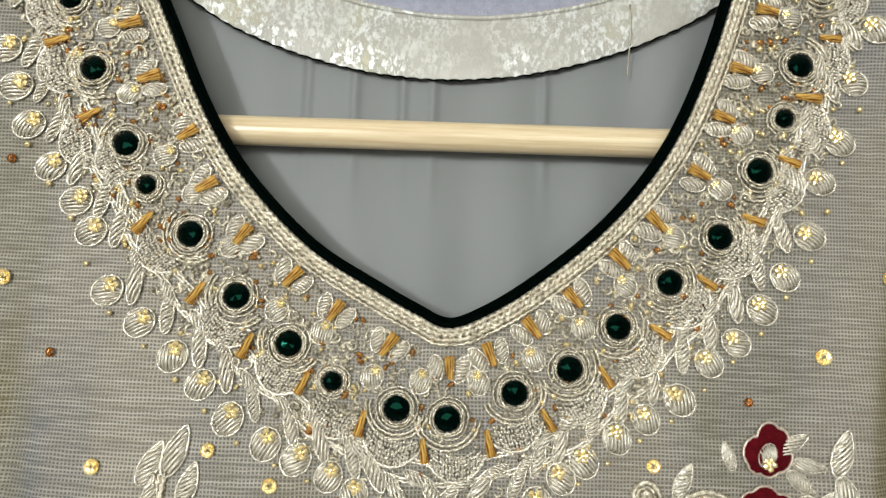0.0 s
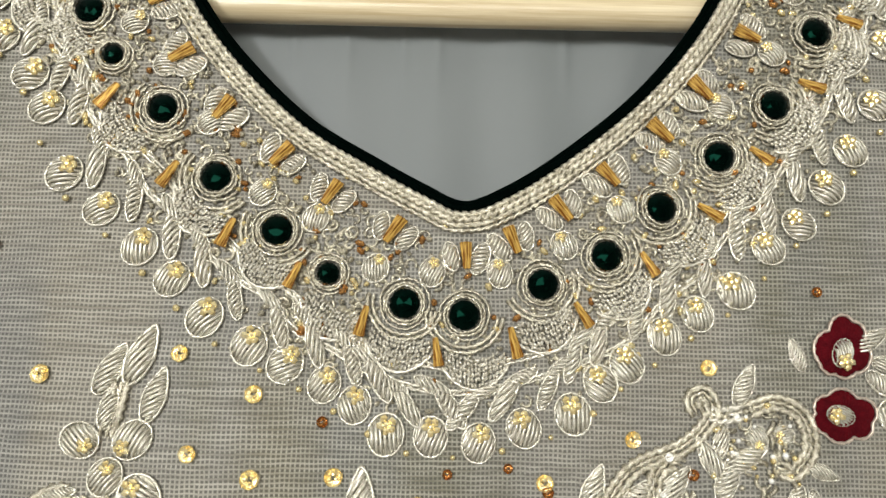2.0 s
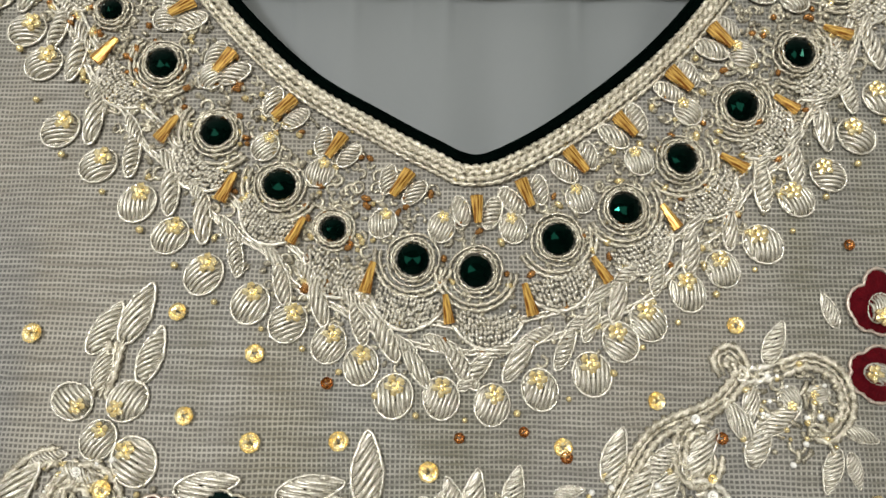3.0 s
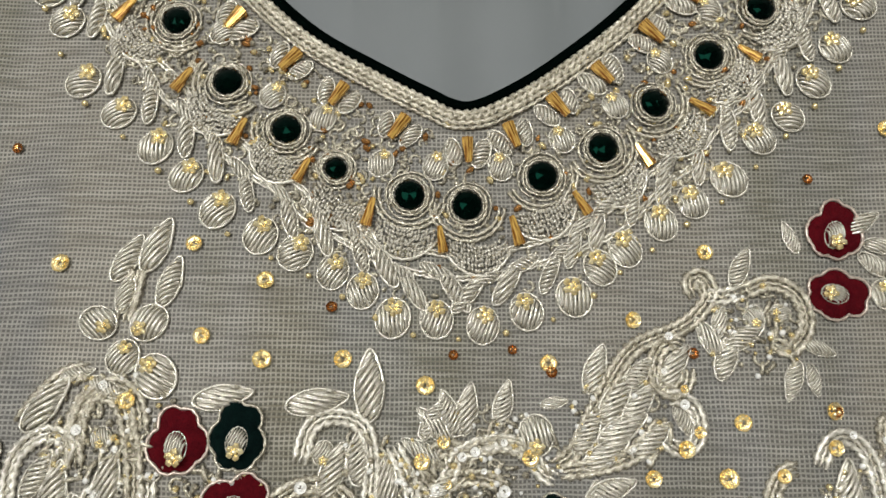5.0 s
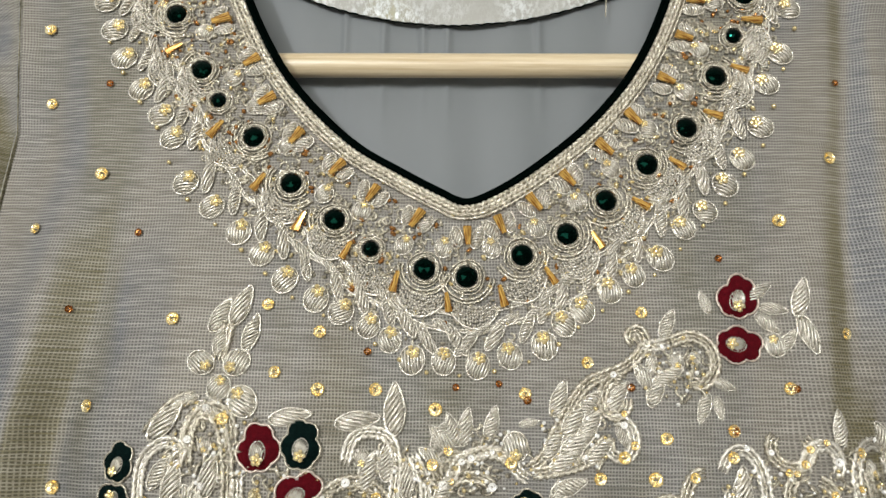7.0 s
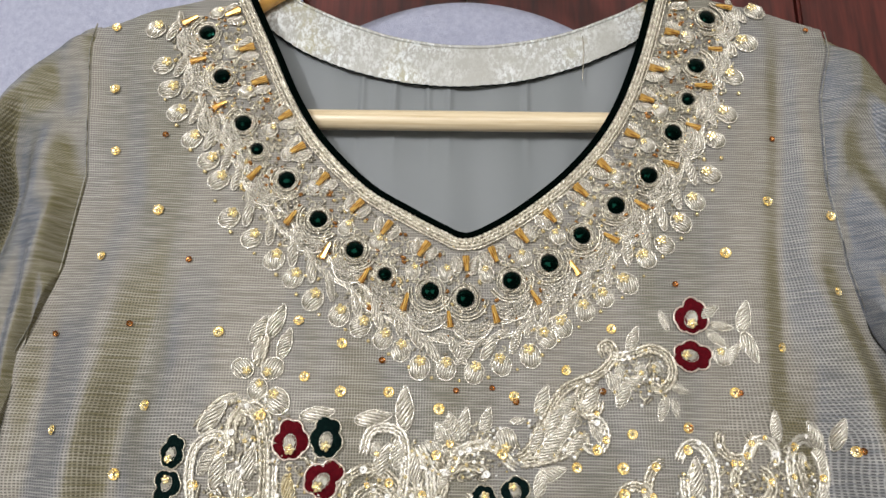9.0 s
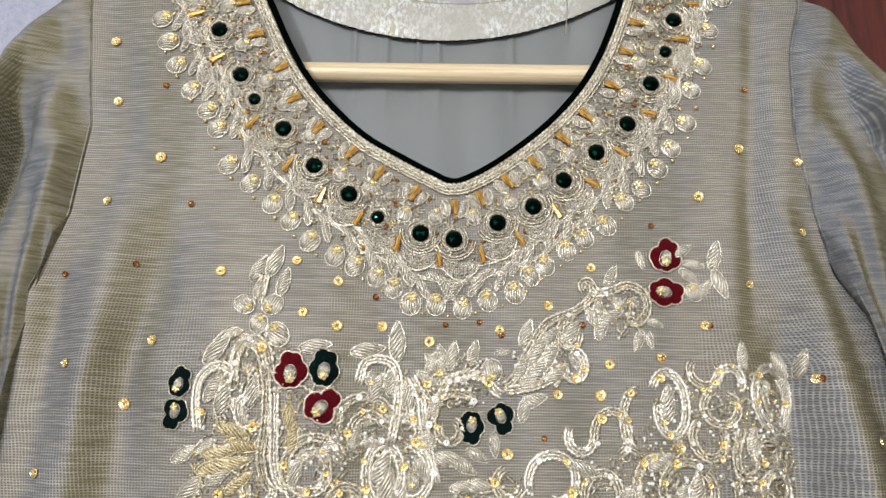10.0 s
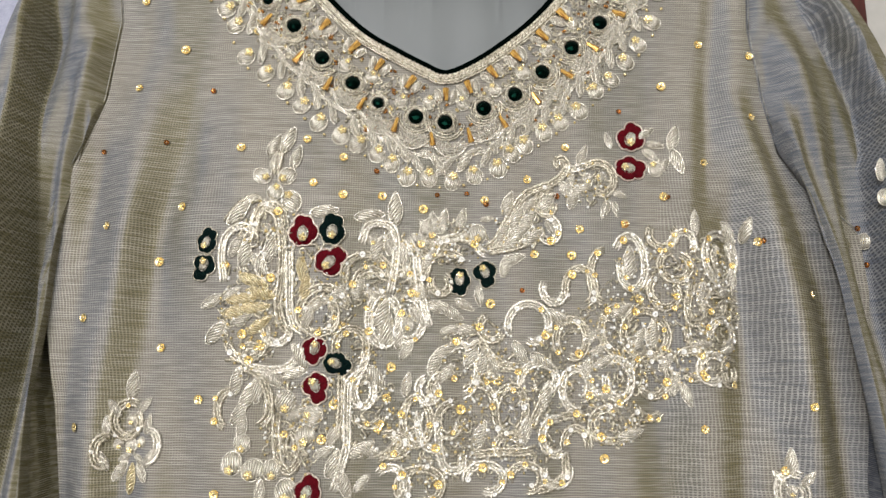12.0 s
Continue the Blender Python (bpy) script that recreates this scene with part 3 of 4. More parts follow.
def leaf_mesh(length, width, height, count, slant, seed, mat, point=0.0, edge=True):
    chunks = leaf_strands(length, width, height, count, slant, seed, point) + [pad_under(length, width, height * 0.42, point)]
    if edge:
        chunks.append(outline_cord(length, width, 1.09, 0.34, point))
    return mesh_of("padded_leaf", *join(chunks), mat)


def pad_mesh(seed):
    """A padded crescent covered with short cut pieces of bright wire, corded along its outer side."""
    rng, chunks = random.Random(seed), []
    for k in range(17):
        u = (k - 8) / 8.6
        bow = -0.0036 * u * u
        for j in range(6):
            w = (j - 2.5) / 2.9
            if abs(w) > math.sqrt(max(0, 1.05 - u * u)) + 0.12:
                continue
            h = 1.7 * (1 - 0.5 * u * u) * (1 - 0.5 * w * w)
            chunks.append(blob((u * 8.6 * MM + rng.uniform(-1, 1) * 0.2 * MM, -h * MM, bow + w * 3.7 * MM + rng.uniform(-1, 1) * 0.25 * MM), 0.52 * MM, 0.55 * MM, 0.85 * MM, rng.uniform(-0.7, 0.7) - u * 0.5, 5, 4))
    pts = [(u * 9.2 * MM, -0.5 * MM, -0.0036 * u * u + 4.6 * MM * math.sqrt(max(0.03, 1 - u * u * 0.9))) for u in np.linspace(-1, 1, 26)]
    chunks.append(tube(pts, 0.55 * MM, 6, 220, 0.4))
    return mesh_of("crescent_pad", *join(chunks), COIL)


def sequin_mesh(mat, r, seed):
    """A small cupped sequin with a hole and a holding bead."""
    n, rng = 14, random.Random(seed)
    verts = []
    for q, h in ((0.34, 0.15), (0.42, 0.3), (0.78, 0.55), (1.0, 0.95), (1.04, 0.75)):
        for i in range(n):
            a = 2 * math.pi * i / n
            k = q * r * (1 + 0.03 * math.cos(6 * a))
            verts.append((k * math.cos(a), -h * MM + rng.uniform(-0.05, 0.05) * MM, k * math.sin(a)))
    chunks = [(verts, grid_faces(5, n, True))]
    for i in range(3):
        a = 2.1 * i + rng.random()
        chunks.append(blob((0.38 * r * math.cos(a), -0.95 * MM, 0.38 * r * math.sin(a)), 0.30 * r, 0.3 * r, 0.30 * r, 0, 6, 4))
    return mesh_of("sequin", *join(chunks), mat, smooth=False)


def cluster_mesh(seed):
    """A cut gold stud of small facets that holds a petal."""
    rng, chunks = random.Random(seed), []
    for i in range(5):
        a = 2 * math.pi * i / 5 + rng.random() * 0.4
        chunks.append(blob((1.3 * MM * math.cos(a), -0.6 * MM, 1.3 * MM * math.sin(a)), 1.05 * MM, 0.7 * MM, 0.85 * MM, a, 5, 3))
    chunks.append(blob((0, -1.0 * MM, 0), 0.8 * MM, 0.6 * MM, 0.8 * MM, 0, 6, 4))
    return mesh_of("gold_stud", *join(chunks), GOLD, smooth=False)


STONE_BIG, STONE_SMALL = stone_mesh(4.35 * MM), stone_mesh(3.2 * MM)
RING_BIG, RING_SMALL = bead_ring_mesh(4.35 * MM), bead_ring_mesh(3.5 * MM)
BUGLE_SHORT, BUGLE_LONG = bugle_mesh(8.6 * MM, 2.2 * MM, 1.3 * MM), bugle_mesh(8.8 * MM, 1.9 * MM, 0.9 * MM)
PETALS = [petal_mesh("round", k) for k in range(6)]
SLIM_LEAVES = [leaf_mesh(8.6 * MM, 4.6 * MM, 1.8 * MM, 8, 0.5 + 0.25 * k, k, COIL) for k in range(3)]
WAVE_LEAVES = [leaf_mesh(10.8 * MM, 3.6 * MM, 1.8 * MM, 10, 0.7 + 0.3 * k, 20 + k, COIL) for k in range(3)]
PADS = [pad_mesh(k) for k in range(3)]
SEQUINS = [sequin_mesh(GOLD, 2.5 * MM, k) for k in range(4)]
SEQUINS_COPPER = [sequin_mesh(COPPER, 1.5 * MM, k) for k in range(2)]
SEQUINS_BRIGHT = [sequin_mesh(BRIGHT, 1.7 * MM, k) for k in range(2)]
STUDS = [cluster_mesh(k) for k in range(4)]
rnd = random.Random(11)


def surface(x, z):
    return front(x, z) + folds(x, z) + fall_away(x, z)


def lay(name, me, x, z, turn=0.0, scale=1.0, up=0.0, parent=None, label="", tilt=0.0):
    """Lay a piece on the cloth at x, z (metres), tip turned clockwise from upright by turn (radians)."""
    ob = child(name, me, parent or dress, label)
    e = 0.003
    nrm = Vector(((surface(x + e, z) - surface(x - e, z)) / (2 * e), -1, (surface(x, z + e) - surface(x, z - e)) / (2 * e))).normalized()
    lean = Vector((0, -1, 0)).rotation_difference(nrm).to_matrix().to_4x4()
    m = Matrix.Translation((x, surface(x, z) - up - 0.0004, z)) @ lean @ Matrix.Rotation(turn, 4, "Y") @ Matrix.Rotation(tilt, 4, "X") @ Matrix.Diagonal((scale, scale, scale, 1))
    if parent is None:
        ob.matrix_basis = m
    return ob


def outward(x, z):
    _, n, _ = neck_side(x, z)
    return math.atan2(n[0], n[1])


def gem(x, z, small=False):
    """A dark green stone in its wire rings."""
    x, z = x * MM, z * MM
    ob = lay("stone", STONE_SMALL if small else STONE_BIG, x, z, rnd.random() * 6, 1, 0.0012, label="faceted dark green glass stone", tilt=rnd.uniform(-0.1, 0.1))
    ring = child("wire_ring", RING_SMALL if small else RING_BIG, ob, "plaited silver wire ring")
    ring.matrix_basis = Matrix.Translation((0, 0.001, 0))
    return ob


for x, z in [(-143.5, 113.7), (-132.7, 86.9), (-118.6, 59.5), (-93, 27.8), (-75.1, 6.5), (-55.9, -9.3), (-17.7, -29.9), (-0.3, -32.9), (22.6, -23.4), (41.3, -14.5), (58, 0.6), (76, 16.7), (93.6, 33.5), (107.8, 57.7), (123, 97.2), (131.7, 127.9)]:
    gem(x, z)
for x, z in [(-109.9, 44.7), (-40.3, -21.6), (117, 77.3)]:
    gem(x, z, True)

# inner bugles, wide end to the neckline, each between two slim padded leaves
for k, (x, z) in enumerate([(-111.9, 84.1), (-96.6, 63.9), (-88.4, 45.3), (-74.3, 28.1), (-56, 13.9), (-40.5, 2.6), (-21.4, -8.4), (-0.2, -15.5), (13.6, -10.4), (28, -0.8), (42.1, 9.9), (58.2, 24.1), (70.9, 38), (86.1, 56), (95, 76.6), (-130.6, 126.3), (-120.5, 104.1), (101.4, 94.8), (111.1, 117.3), (117.4, 140.1)]):
    a = outward(x * MM, z * MM)
    lay("bugle_bead", BUGLE_SHORT, x * MM, z * MM, a + math.pi + rnd.uniform(-0.15, 0.15), rnd.uniform(0.92, 1.06), 0.0008, label="amber glass bugle bead")
    for s in (-1, 1):
        px, pz = x * MM + s * 4.3 * MM * math.cos(a) + 0.3 * MM * math.sin(a), z * MM - s * 4.3 * MM * math.sin(a) + 0.3 * MM * math.cos(a)
        lay("padded_leaf", SLIM_LEAVES[(k + s) % 3], px, pz, a - s * 0.30, rnd.uniform(0.92, 1.1), 0.0005)

# outer bugles, wide end outwards
for x, z in [(-132, 69.8), (-109.7, 31.2), (-89.1, 7.1), (-70.2, -10.5), (-50.3, -22.5), (-29.6, -35.3), (-8.1, -43.7), (14.2, -40.5), (34.1, -32), (53.7, -16.6), (72.5, -0.4), (88.5, 17.4), (105.2, 40.1), (118.3, 61.6), (-153.9, 121.6), (-146.5, 96.8), (142, 135.6), (134, 108), (125.4, 85.1)]:
    a = outward(x * MM, z * MM)
    lay("bugle_bead", BUGLE_LONG, x * MM, z * MM, a + rnd.uniform(-0.3, 0.1), rnd.uniform(0.9, 1.08), 0.0006, label="slender amber glass bugle bead")

# small inner petals with a stud
for k, (x, z) in enumerate([(-119.1, 78.3), (-104.4, 56.1), (-93.2, 42.6), (-78.2, 24.1), (-61, 2.3), (-45, -5), (-26.6, -19.6), (-10, -20.5), (10, -20.3), (29, -11.5), (45.9, -0.2), (60.7, 15.1), (77.3, 33.3), (94.1, 50.7), (101.6, 71.1), (-140, 127.2), (-128.9, 102.9), (120.2, 115.4), (109.5, 93.9)]):
    a = outward(x * MM, z * MM)
    ob = lay("petal", PETALS[k % 6], x * MM, z * MM, a, 0.86, 0.0005)
    stud = child("gold_stud", STUDS[k % 4], ob, "cut gold stud")
    stud.matrix_basis = Matrix.Translation((0, -0.0018, -0.003))

# the scalloped edge of round petals
for k, (x, z) in enumerate([(-160.7, 79.6), (-154.6, 65.5), (-145.2, 50.4), (-135, 38.3), (-128.6, 27.6), (-120.8, 6.8), (-108.4, -3.9), (-95.9, -15.1), (-85.5, -24.4), (-74.8, -35.4), (-61.5, -43.2), (-51.2, -48.1), (-40, -53.6), (-31.1, -59.1), (-22, -67.1), (-9.3, -67.4), (4.3, -68.9), (17.3, -64.7), (31.3, -60.4), (39.2, -51.6), (46.9, -45.9), (58.3, -37.6), (68.3, -30.9), (79.8, -23.8), (89.9, -10.8), (99.5, -3.4), (108.7, 8.4), (116.9, 20.1), (125.8, 34.9), (130, 54.8), (137.5, 69.8), (143.4, 92.2), (-172.6, 116), (-165.8, 93.7), (158.9, 133), (152.1, 112.5)]):
    a = outward(x * MM, z * MM)
    ob = lay("petal", PETALS[(k * 5 + 1) % 6], x * MM, z * MM, a + rnd.uniform(-0.2, 0.2), rnd.uniform(1.04, 1.18), label="round padded petal of silver wire")
    stud = child("gold_stud", STUDS[k % 4], ob, "cut gold stud")
    stud.matrix_basis = Matrix.Translation((0, -0.0019, -0.0026)) @ Matrix.Scale(1.2, 4)
    s = 1 if x > 0 else -1
    lx, lz = x * MM - 8.8 * MM * math.sin(a) + s * 4.4 * MM * math.cos(a), z * MM - 8.8 * MM * math.cos(a) - s * 4.4 * MM * math.sin(a)
    lay("padded_leaf", WAVE_LEAVES[k % 3], lx, lz, a + s * 0.75, rnd.uniform(1.0, 1.25), 0.0004)
    lx, lz = x * MM - 14.0 * MM * math.sin(a) - s * 1.5 * MM * math.cos(a), z * MM - 14.0 * MM * math.cos(a) + s * 1.5 * MM * math.sin(a)
    lay("padded_leaf", WAVE_LEAVES[(k + 1) % 3], lx, lz, a + s * 1.25, rnd.uniform(0.8, 1.0), 0.0002)

EDGE_BEAD = mesh_of("seed_bead", *blob((0, -0.9 * MM, 0), 1.0 * MM, 0.9 * MM, 1.0 * MM, 0, 8, 6), GOLD)
for k, (x, z) in enumerate([(-162, 73), (-154, 58), (-145, 44), (-136, 32), (-129, 16), (-119, -1), (-106, -12), (-94, -23), (-83, -33), (-71, -43), (-58, -50), (-47, -55), (-37, -61), (-27, -67), (-16, -72), (-3, -73), (11, -71), (25, -67), (37, -60), (45, -53), (55, -46), (66, -38), (77, -31), (88, -20), (98, -10), (108, 0), (117, 13), (126, 26), (132, 44), (138, 62), (145, 82)]):
    lay("seed_bead", EDGE_BEAD, x * MM, z * MM, 0, rnd.uniform(0.8, 1.15), label="tiny gold seed bead")

# crescent pads between the outer bugles
for k, (x, z) in enumerate([(-124.3, 51.9), (-106.2, 19.9), (-80.8, -5.6), (-59.5, -21.4), (-40.1, -35.5), (-19.6, -44.6), (3.1, -49.3), (24, -38), (47.5, -27.5), (67.3, -11.1), (84.3, 7), (101, 25.7), (118.7, 50.8), (129.1, 72.6), (-154.4, 107.6), (-148.2, 85.6), (-137.6, 57.9), (143.9, 122.1), (137.2, 99.5)]):
    a = outward(x * MM, z * MM)
    lay("crescent_pad", PADS[k % 3], x * MM, z * MM, a, rnd.uniform(1.0, 1.12), 0.0003)


def band_width(x):
    """Breadth of the beaded band, widest at the point of the neckline, metres."""
    return 0.052 + 0.013 * math.exp(-(x / 0.045) ** 2)


def filling(count, lo, hi, seed, mat, name, label, least, most, ends=(0.02, 0.98), curls=True):
    """Fine curled wire and beads that fill the band between the larger pieces."""
    rng, chunks = random.Random(seed), []
    for _ in range(count):
        i = int(rng.uniform(*ends) * (len(neck_path) - 1))
        q = neck_path[i]
        _, n, t = neck_side(*q)
        off = rng.uniform(lo, hi) * band_width(q[0])
        x, z = q[0] + n[0] * off, q[1] + n[1] * off
        y = surface(x, z)
        if curls and rng.random() < 0.55:
            a0, r = rng.uniform(0, 6.3), rng.uniform(1.0, 2.1) * MM
            pts = [(x + r * (1 - 0.25 * u) * math.cos(a0 + u * 4.6), y - 0.5 * MM, z + r * (1 - 0.25 * u) * math.sin(a0 + u * 4.6)) for u in np.linspace(0, 1, 11)]
            chunks.append(tube([(px, py + 0.2 * MM, pz) for px, py, pz in pts], rng.uniform(least, most) * MM, 5, 500, 0.3))
        else:
            s = rng.uniform(least, most) * 1.5 * MM
            chunks.append(blob((x, y - 0.7 * MM, z), s * rng.uniform(1, 1.8), s, s, rng.uniform(0, 3), 6, 4))
    ob = child(name, mesh_of(name, *join(chunks), mat), dress, label)
    tagged(ob, kind="stuff")


filling(760, 0.17, 0.45, 3, DULL, "wire_filling", "fine curled antique wire between the beads", 0.42, 0.66)
filling(800, 0.42, 0.82, 4, DULL, "wire_filling", "fine curled antique wire between the beads", 0.42, 0.66)
filling(1050, 0.58, 0.97, 5, DULL, "wire_filling", "fine curled antique wire between the beads", 0.42, 0.66)
filling(90, 0.05, 0.13, 8, GOLD, "gold_beading", "gold flecks in the neck braid", 0.35, 0.5, curls=False)
filling(320, 0.18, 1.0, 6, GOLD, "gold_beading", "tiny gold seed beads", 0.5, 0.75, curls=False)
filling(260, 0.18, 0.9, 7, COPPER, "copper_beading", "tiny copper seed beads", 0.5, 0.75, curls=False)


def arc_mesh():
    """Twin cords bowed round the outer side of a stone."""
    chunks = []
    for rad, r in ((9.6, 0.55), (11.1, 0.62)):
        pts = [(rad * MM * math.sin(a), -0.55 * MM, rad * MM * math.cos(a) - 0.6 * MM) for a in np.linspace(-1.55, 1.55, 44)]
        chunks.append(tube(pts, r * MM, 6, 210, 0.42))
    return mesh_of("scallop_cord", *join(chunks), CORD)


ARC = arc_mesh()
for x, z in [(-143.5, 113.7), (-132.7, 86.9), (-118.6, 59.5), (-93, 27.8), (-75.1, 6.5), (-55.9, -9.3), (-17.7, -29.9), (-0.3, -32.9), (22.6, -23.4), (41.3, -14.5), (58, 0.6), (76, 16.7), (93.6, 33.5), (107.8, 57.7), (123, 97.2), (131.7, 127.9)]:
    lay("scallop_cord", ARC, x * MM, z * MM, outward(x * MM, z * MM), rnd.uniform(0.95, 1.05), label="bowed champagne cord")

# loose sequins strewn over the cloth
for k, (x, z) in enumerate([(-195.7, 118.3), (-191.1, 80.4), (-185.7, 44.3), (-157, 10.3), (-183.1, -14), (-118.3, -52.3), (-151, -87), (-192.8, -99), (-80.6, -45.8), (-59.1, -56.6), (-75.5, -72.9), (-58.4, -79.4), (-36.2, -78.9), (-12.2, -86.3), (23.4, -79.7), (48.1, -67), (71, -46.5), (78.6, -96.1), (104.4, -92.7), (127.9, -76.1), (153.4, -53.8), (129.7, -7.3), (153.5, 20.8), (182.7, 11.9), (181.6, -26.5), (182.1, -101.9), (51.9, -111.5), (73.6, -111.6)] + [(-163.4, -118.5), (-201.8, -151.7), (-157.9, -167.5), (-133.2, -195.5), (-200.4, -211.4), (-121.8, -121.9), (-56.3, -154.3), (-28.5, -176.5), (-30.5, -193.5), (-35.3, -209.3), (-58.9, -197.2), (-64.9, -215.9), (26.8, -140.3), (209.8, -132.7), (201.1, -194.9), (144.4, -207.8), (230.4, -90.1), (30.6, -183.4), (88.8, -224.1), (10.4, -199), (111.1, -136.4), (-110.6, -159.9), (-100.4, -165.3), (-121.1, -245.1)]):
    lay("sequin", SEQUINS[k % 4], x * MM, z * MM, rnd.random() * 6, rnd.uniform(0.92, 1.12), label="gold cupped sequin", tilt=rnd.uniform(-0.15, 0.15))
for k, (x, z) in enumerate([(-159.1, 52.7), (-138.8, -15.2), (-201.8, -52.9), (-164, -48.1), (-40, -64.1), (-4.4, -77.6), (12.8, -76), (103.4, -23.7), (160, 55.8), (185.3, 121.1), (44.5, -132.6), (105.3, -92.9), (130.1, -76.3), (184.3, -101.6), (65.5, -76.6), (24.2, -82.1)]):
    lay("sequin", SEQUINS_COPPER[k % 2], x * MM, z * MM, rnd.random() * 6, rnd.uniform(0.92, 1.1), label="small copper sequin", tilt=rnd.uniform(-0.2, 0.2))

# ---- flowers and scrolls of the yoke ----
BROAD_LEAVES = [leaf_mesh(12.6 * MM, 5.2 * MM, 1.7 * MM, 12, 0.75 + 0.25 * k, 40 + k, COIL, 0.45) for k in range(3)]
GOLD_LEAVES = [leaf_mesh(13 * MM, 4.8 * MM, 1.6 * MM, 12, 0.8 + 0.3 * k, 50 + k, GOLDCOIL, 0.45) for k in range(2)]


def reach(a, x, z, r):
    """How far out, in the direction a, a round lobe at x, z reaches."""
    along = x * math.cos(a) + z * math.sin(a)
    off = abs(x * math.sin(a) - z * math.cos(a))
    return along + math.sqrt(r * r - off * off) if off < r else 0.0


def flower_mesh(mat, seed, notch):
    """Velvet satin stitch in lobes, slightly domed, stitched outwards from the heart."""
    rng = random.Random(seed)
    n, rings = 72, 7
    verts = [(0, -1.1 * MM, 0)]
    edge = []
    lobes = ((-0.24, 0.52, 0.46), (0.26, 0.50 + 0.04 * notch, 0.45), (-0.46, -0.12, 0.56), (0.47, -0.10 - 0.1 * notch, 0.55), (-0.20, -0.46, 0.46), (0.24, -0.44, 0.44), (0.0, 0.0, 0.74))
    lobes = [(x + rng.uniform(-0.07, 0.07), z + rng.uniform(-0.07, 0.07), r + rng.uniform(-0.05, 0.04)) for x, z, r in lobes]
    for k in range(1, rings + 1):
        for i in range(n):
            a = 2 * math.pi * i / n
            lobe = max(reach(a, *c) for c in lobes)
            q = k / rings
            r = 7.9 * MM * lobe * q
            h = 1.1 * (1 - q ** 4) + 0.2 + (0.12 if i % 2 else -0.05) * (k > 2)
            x, z = r * math.cos(a) * 0.93, r * math.sin(a) * 1.05
            verts.append((x, -h * MM, z))
            if k == rings:
                edge.append((x * 1.05, -0.5 * MM, z * 1.05))
    faces = [(0, 1 + i, 1 + (i + 1) % n) for i in range(n)]
    for k in range(rings - 1):
        for i in range(n):
            a, b = 1 + k * n + i, 1 + k * n + (i + 1) % n
            faces.append((a, b, b + n, a + n))
    return mesh_of("velvet", verts, faces, mat), mesh_of("edging", *tube(edge + edge[:2], 0.42 * MM, 7, 220, 0.35), PINKISH if mat is RED else CORD)


FLOWERS = {"red": [flower_mesh(RED, k, 0.5 * k) for k in range(3)], "green": [flower_mesh(GREEN, k, 0.4 + 0.5 * k) for k in range(3)]}
made = {"flower": 0, "scroll": 0}


def flower(x, z, colour, turn, scale=1.0):
    """An embroidered velvet flower with a padded silver heart."""
    k = made["flower"] = made["flower"] + 1
    velvet, edging = FLOWERS[colour][k % 3]
    ob = lay("velvet_flower", velvet, x * MM, z * MM, radians(turn), scale, 0.0004, label=f"dark {colour} velvet flower edged with pale cord")
    child("edging", edging, ob, "pale corded edging")
    heart = child("flower_heart", PETALS[k % 6], ob, "padded silver heart")
    heart.matrix_basis = Matrix.Translation((0, -0.0008, -0.0012)) @ Matrix.Diagonal((0.62, 0.8, 0.74, 1))
    stud = child("gold_stud", STUDS[k % 4], ob, "cut gold stud")
    stud.matrix_basis = Matrix.Translation((0.0004, -0.0026, -0.0036)) @ Matrix.Scale(1.1, 4)


def corded(name, pts, spread=1.65, r=1.02, label=""):
    """Two plied cords side by side along a path on the cloth (metres)."""
    p = smooth_path(pts, 0.0005)
    t = np.gradient(p, axis=0)
    t /= np.linalg.norm(t, axis=1)[:, None] + 1e-12
    n = np.stack((t[:, 1], -t[:, 0]), axis=1)
    chunks = []
    for off, q, h in ((-spread, r, 0.7), (0.0, r * 0.62, 0.3), (spread, r, 0.75)):
        flat = p + n * off * MM
        path = [(x, surface(x, z) - h * MM, z) for x, z in flat]
        chunks.append(tube(path, q * MM, 6, 190 * (1 if off > 0 else -1), 0.42, True))
    return child(name, mesh_of(name, *join(chunks), CORD if made["scroll"] % 3 else COIL), dress, label)


def scroll(cx, cz, rx, rz, start, sweep, inward=0.35, beads=3):
    """A corded scroll: part of an oval that winds inwards, set with bright beads."""
    k = made["scroll"] = made["scroll"] + 1
    pts = []
    for u in np.linspace(0, 1, 14):
        a = radians(start + sweep * u)
        q = 1 - inward * max(0.0, u - 0.55) / 0.45 if abs(sweep) > 230 else 1.0
        pts.append(((cx + rx * q * math.cos(a)) * MM, (cz + rz * q * math.sin(a)) * MM))
    corded("scroll_cord", pts, label="wound scroll of champagne cord")
    for i in range(beads):
        x, z = pts[int((i + 0.5) / beads * 13)]
        lay("scroll_bead", (SEQUINS_BRIGHT + SEQUINS)[(i + k) % 4], x + rnd.uniform(-2.2, 2.2) * MM, z + rnd.uniform(-2.2, 2.2) * MM, rnd.random() * 6, rnd.uniform(0.45, 1.0), 0.0012)


def vine(*points):
    made["scroll"] += 1
    corded("vine_cord", [(x * MM, z * MM) for x, z in points], label="stem of champagne cord")


def leaf(x, z, turn, scale=1.0, gold=False):
    k = made["scroll"] = made["scroll"] + 1
    lay("padded_leaf", (GOLD_LEAVES[k % 2] if gold else BROAD_LEAVES[k % 3]), x * MM, z * MM, radians(turn), scale, label="padded gold wire leaf" if gold else "padded silver wire leaf")


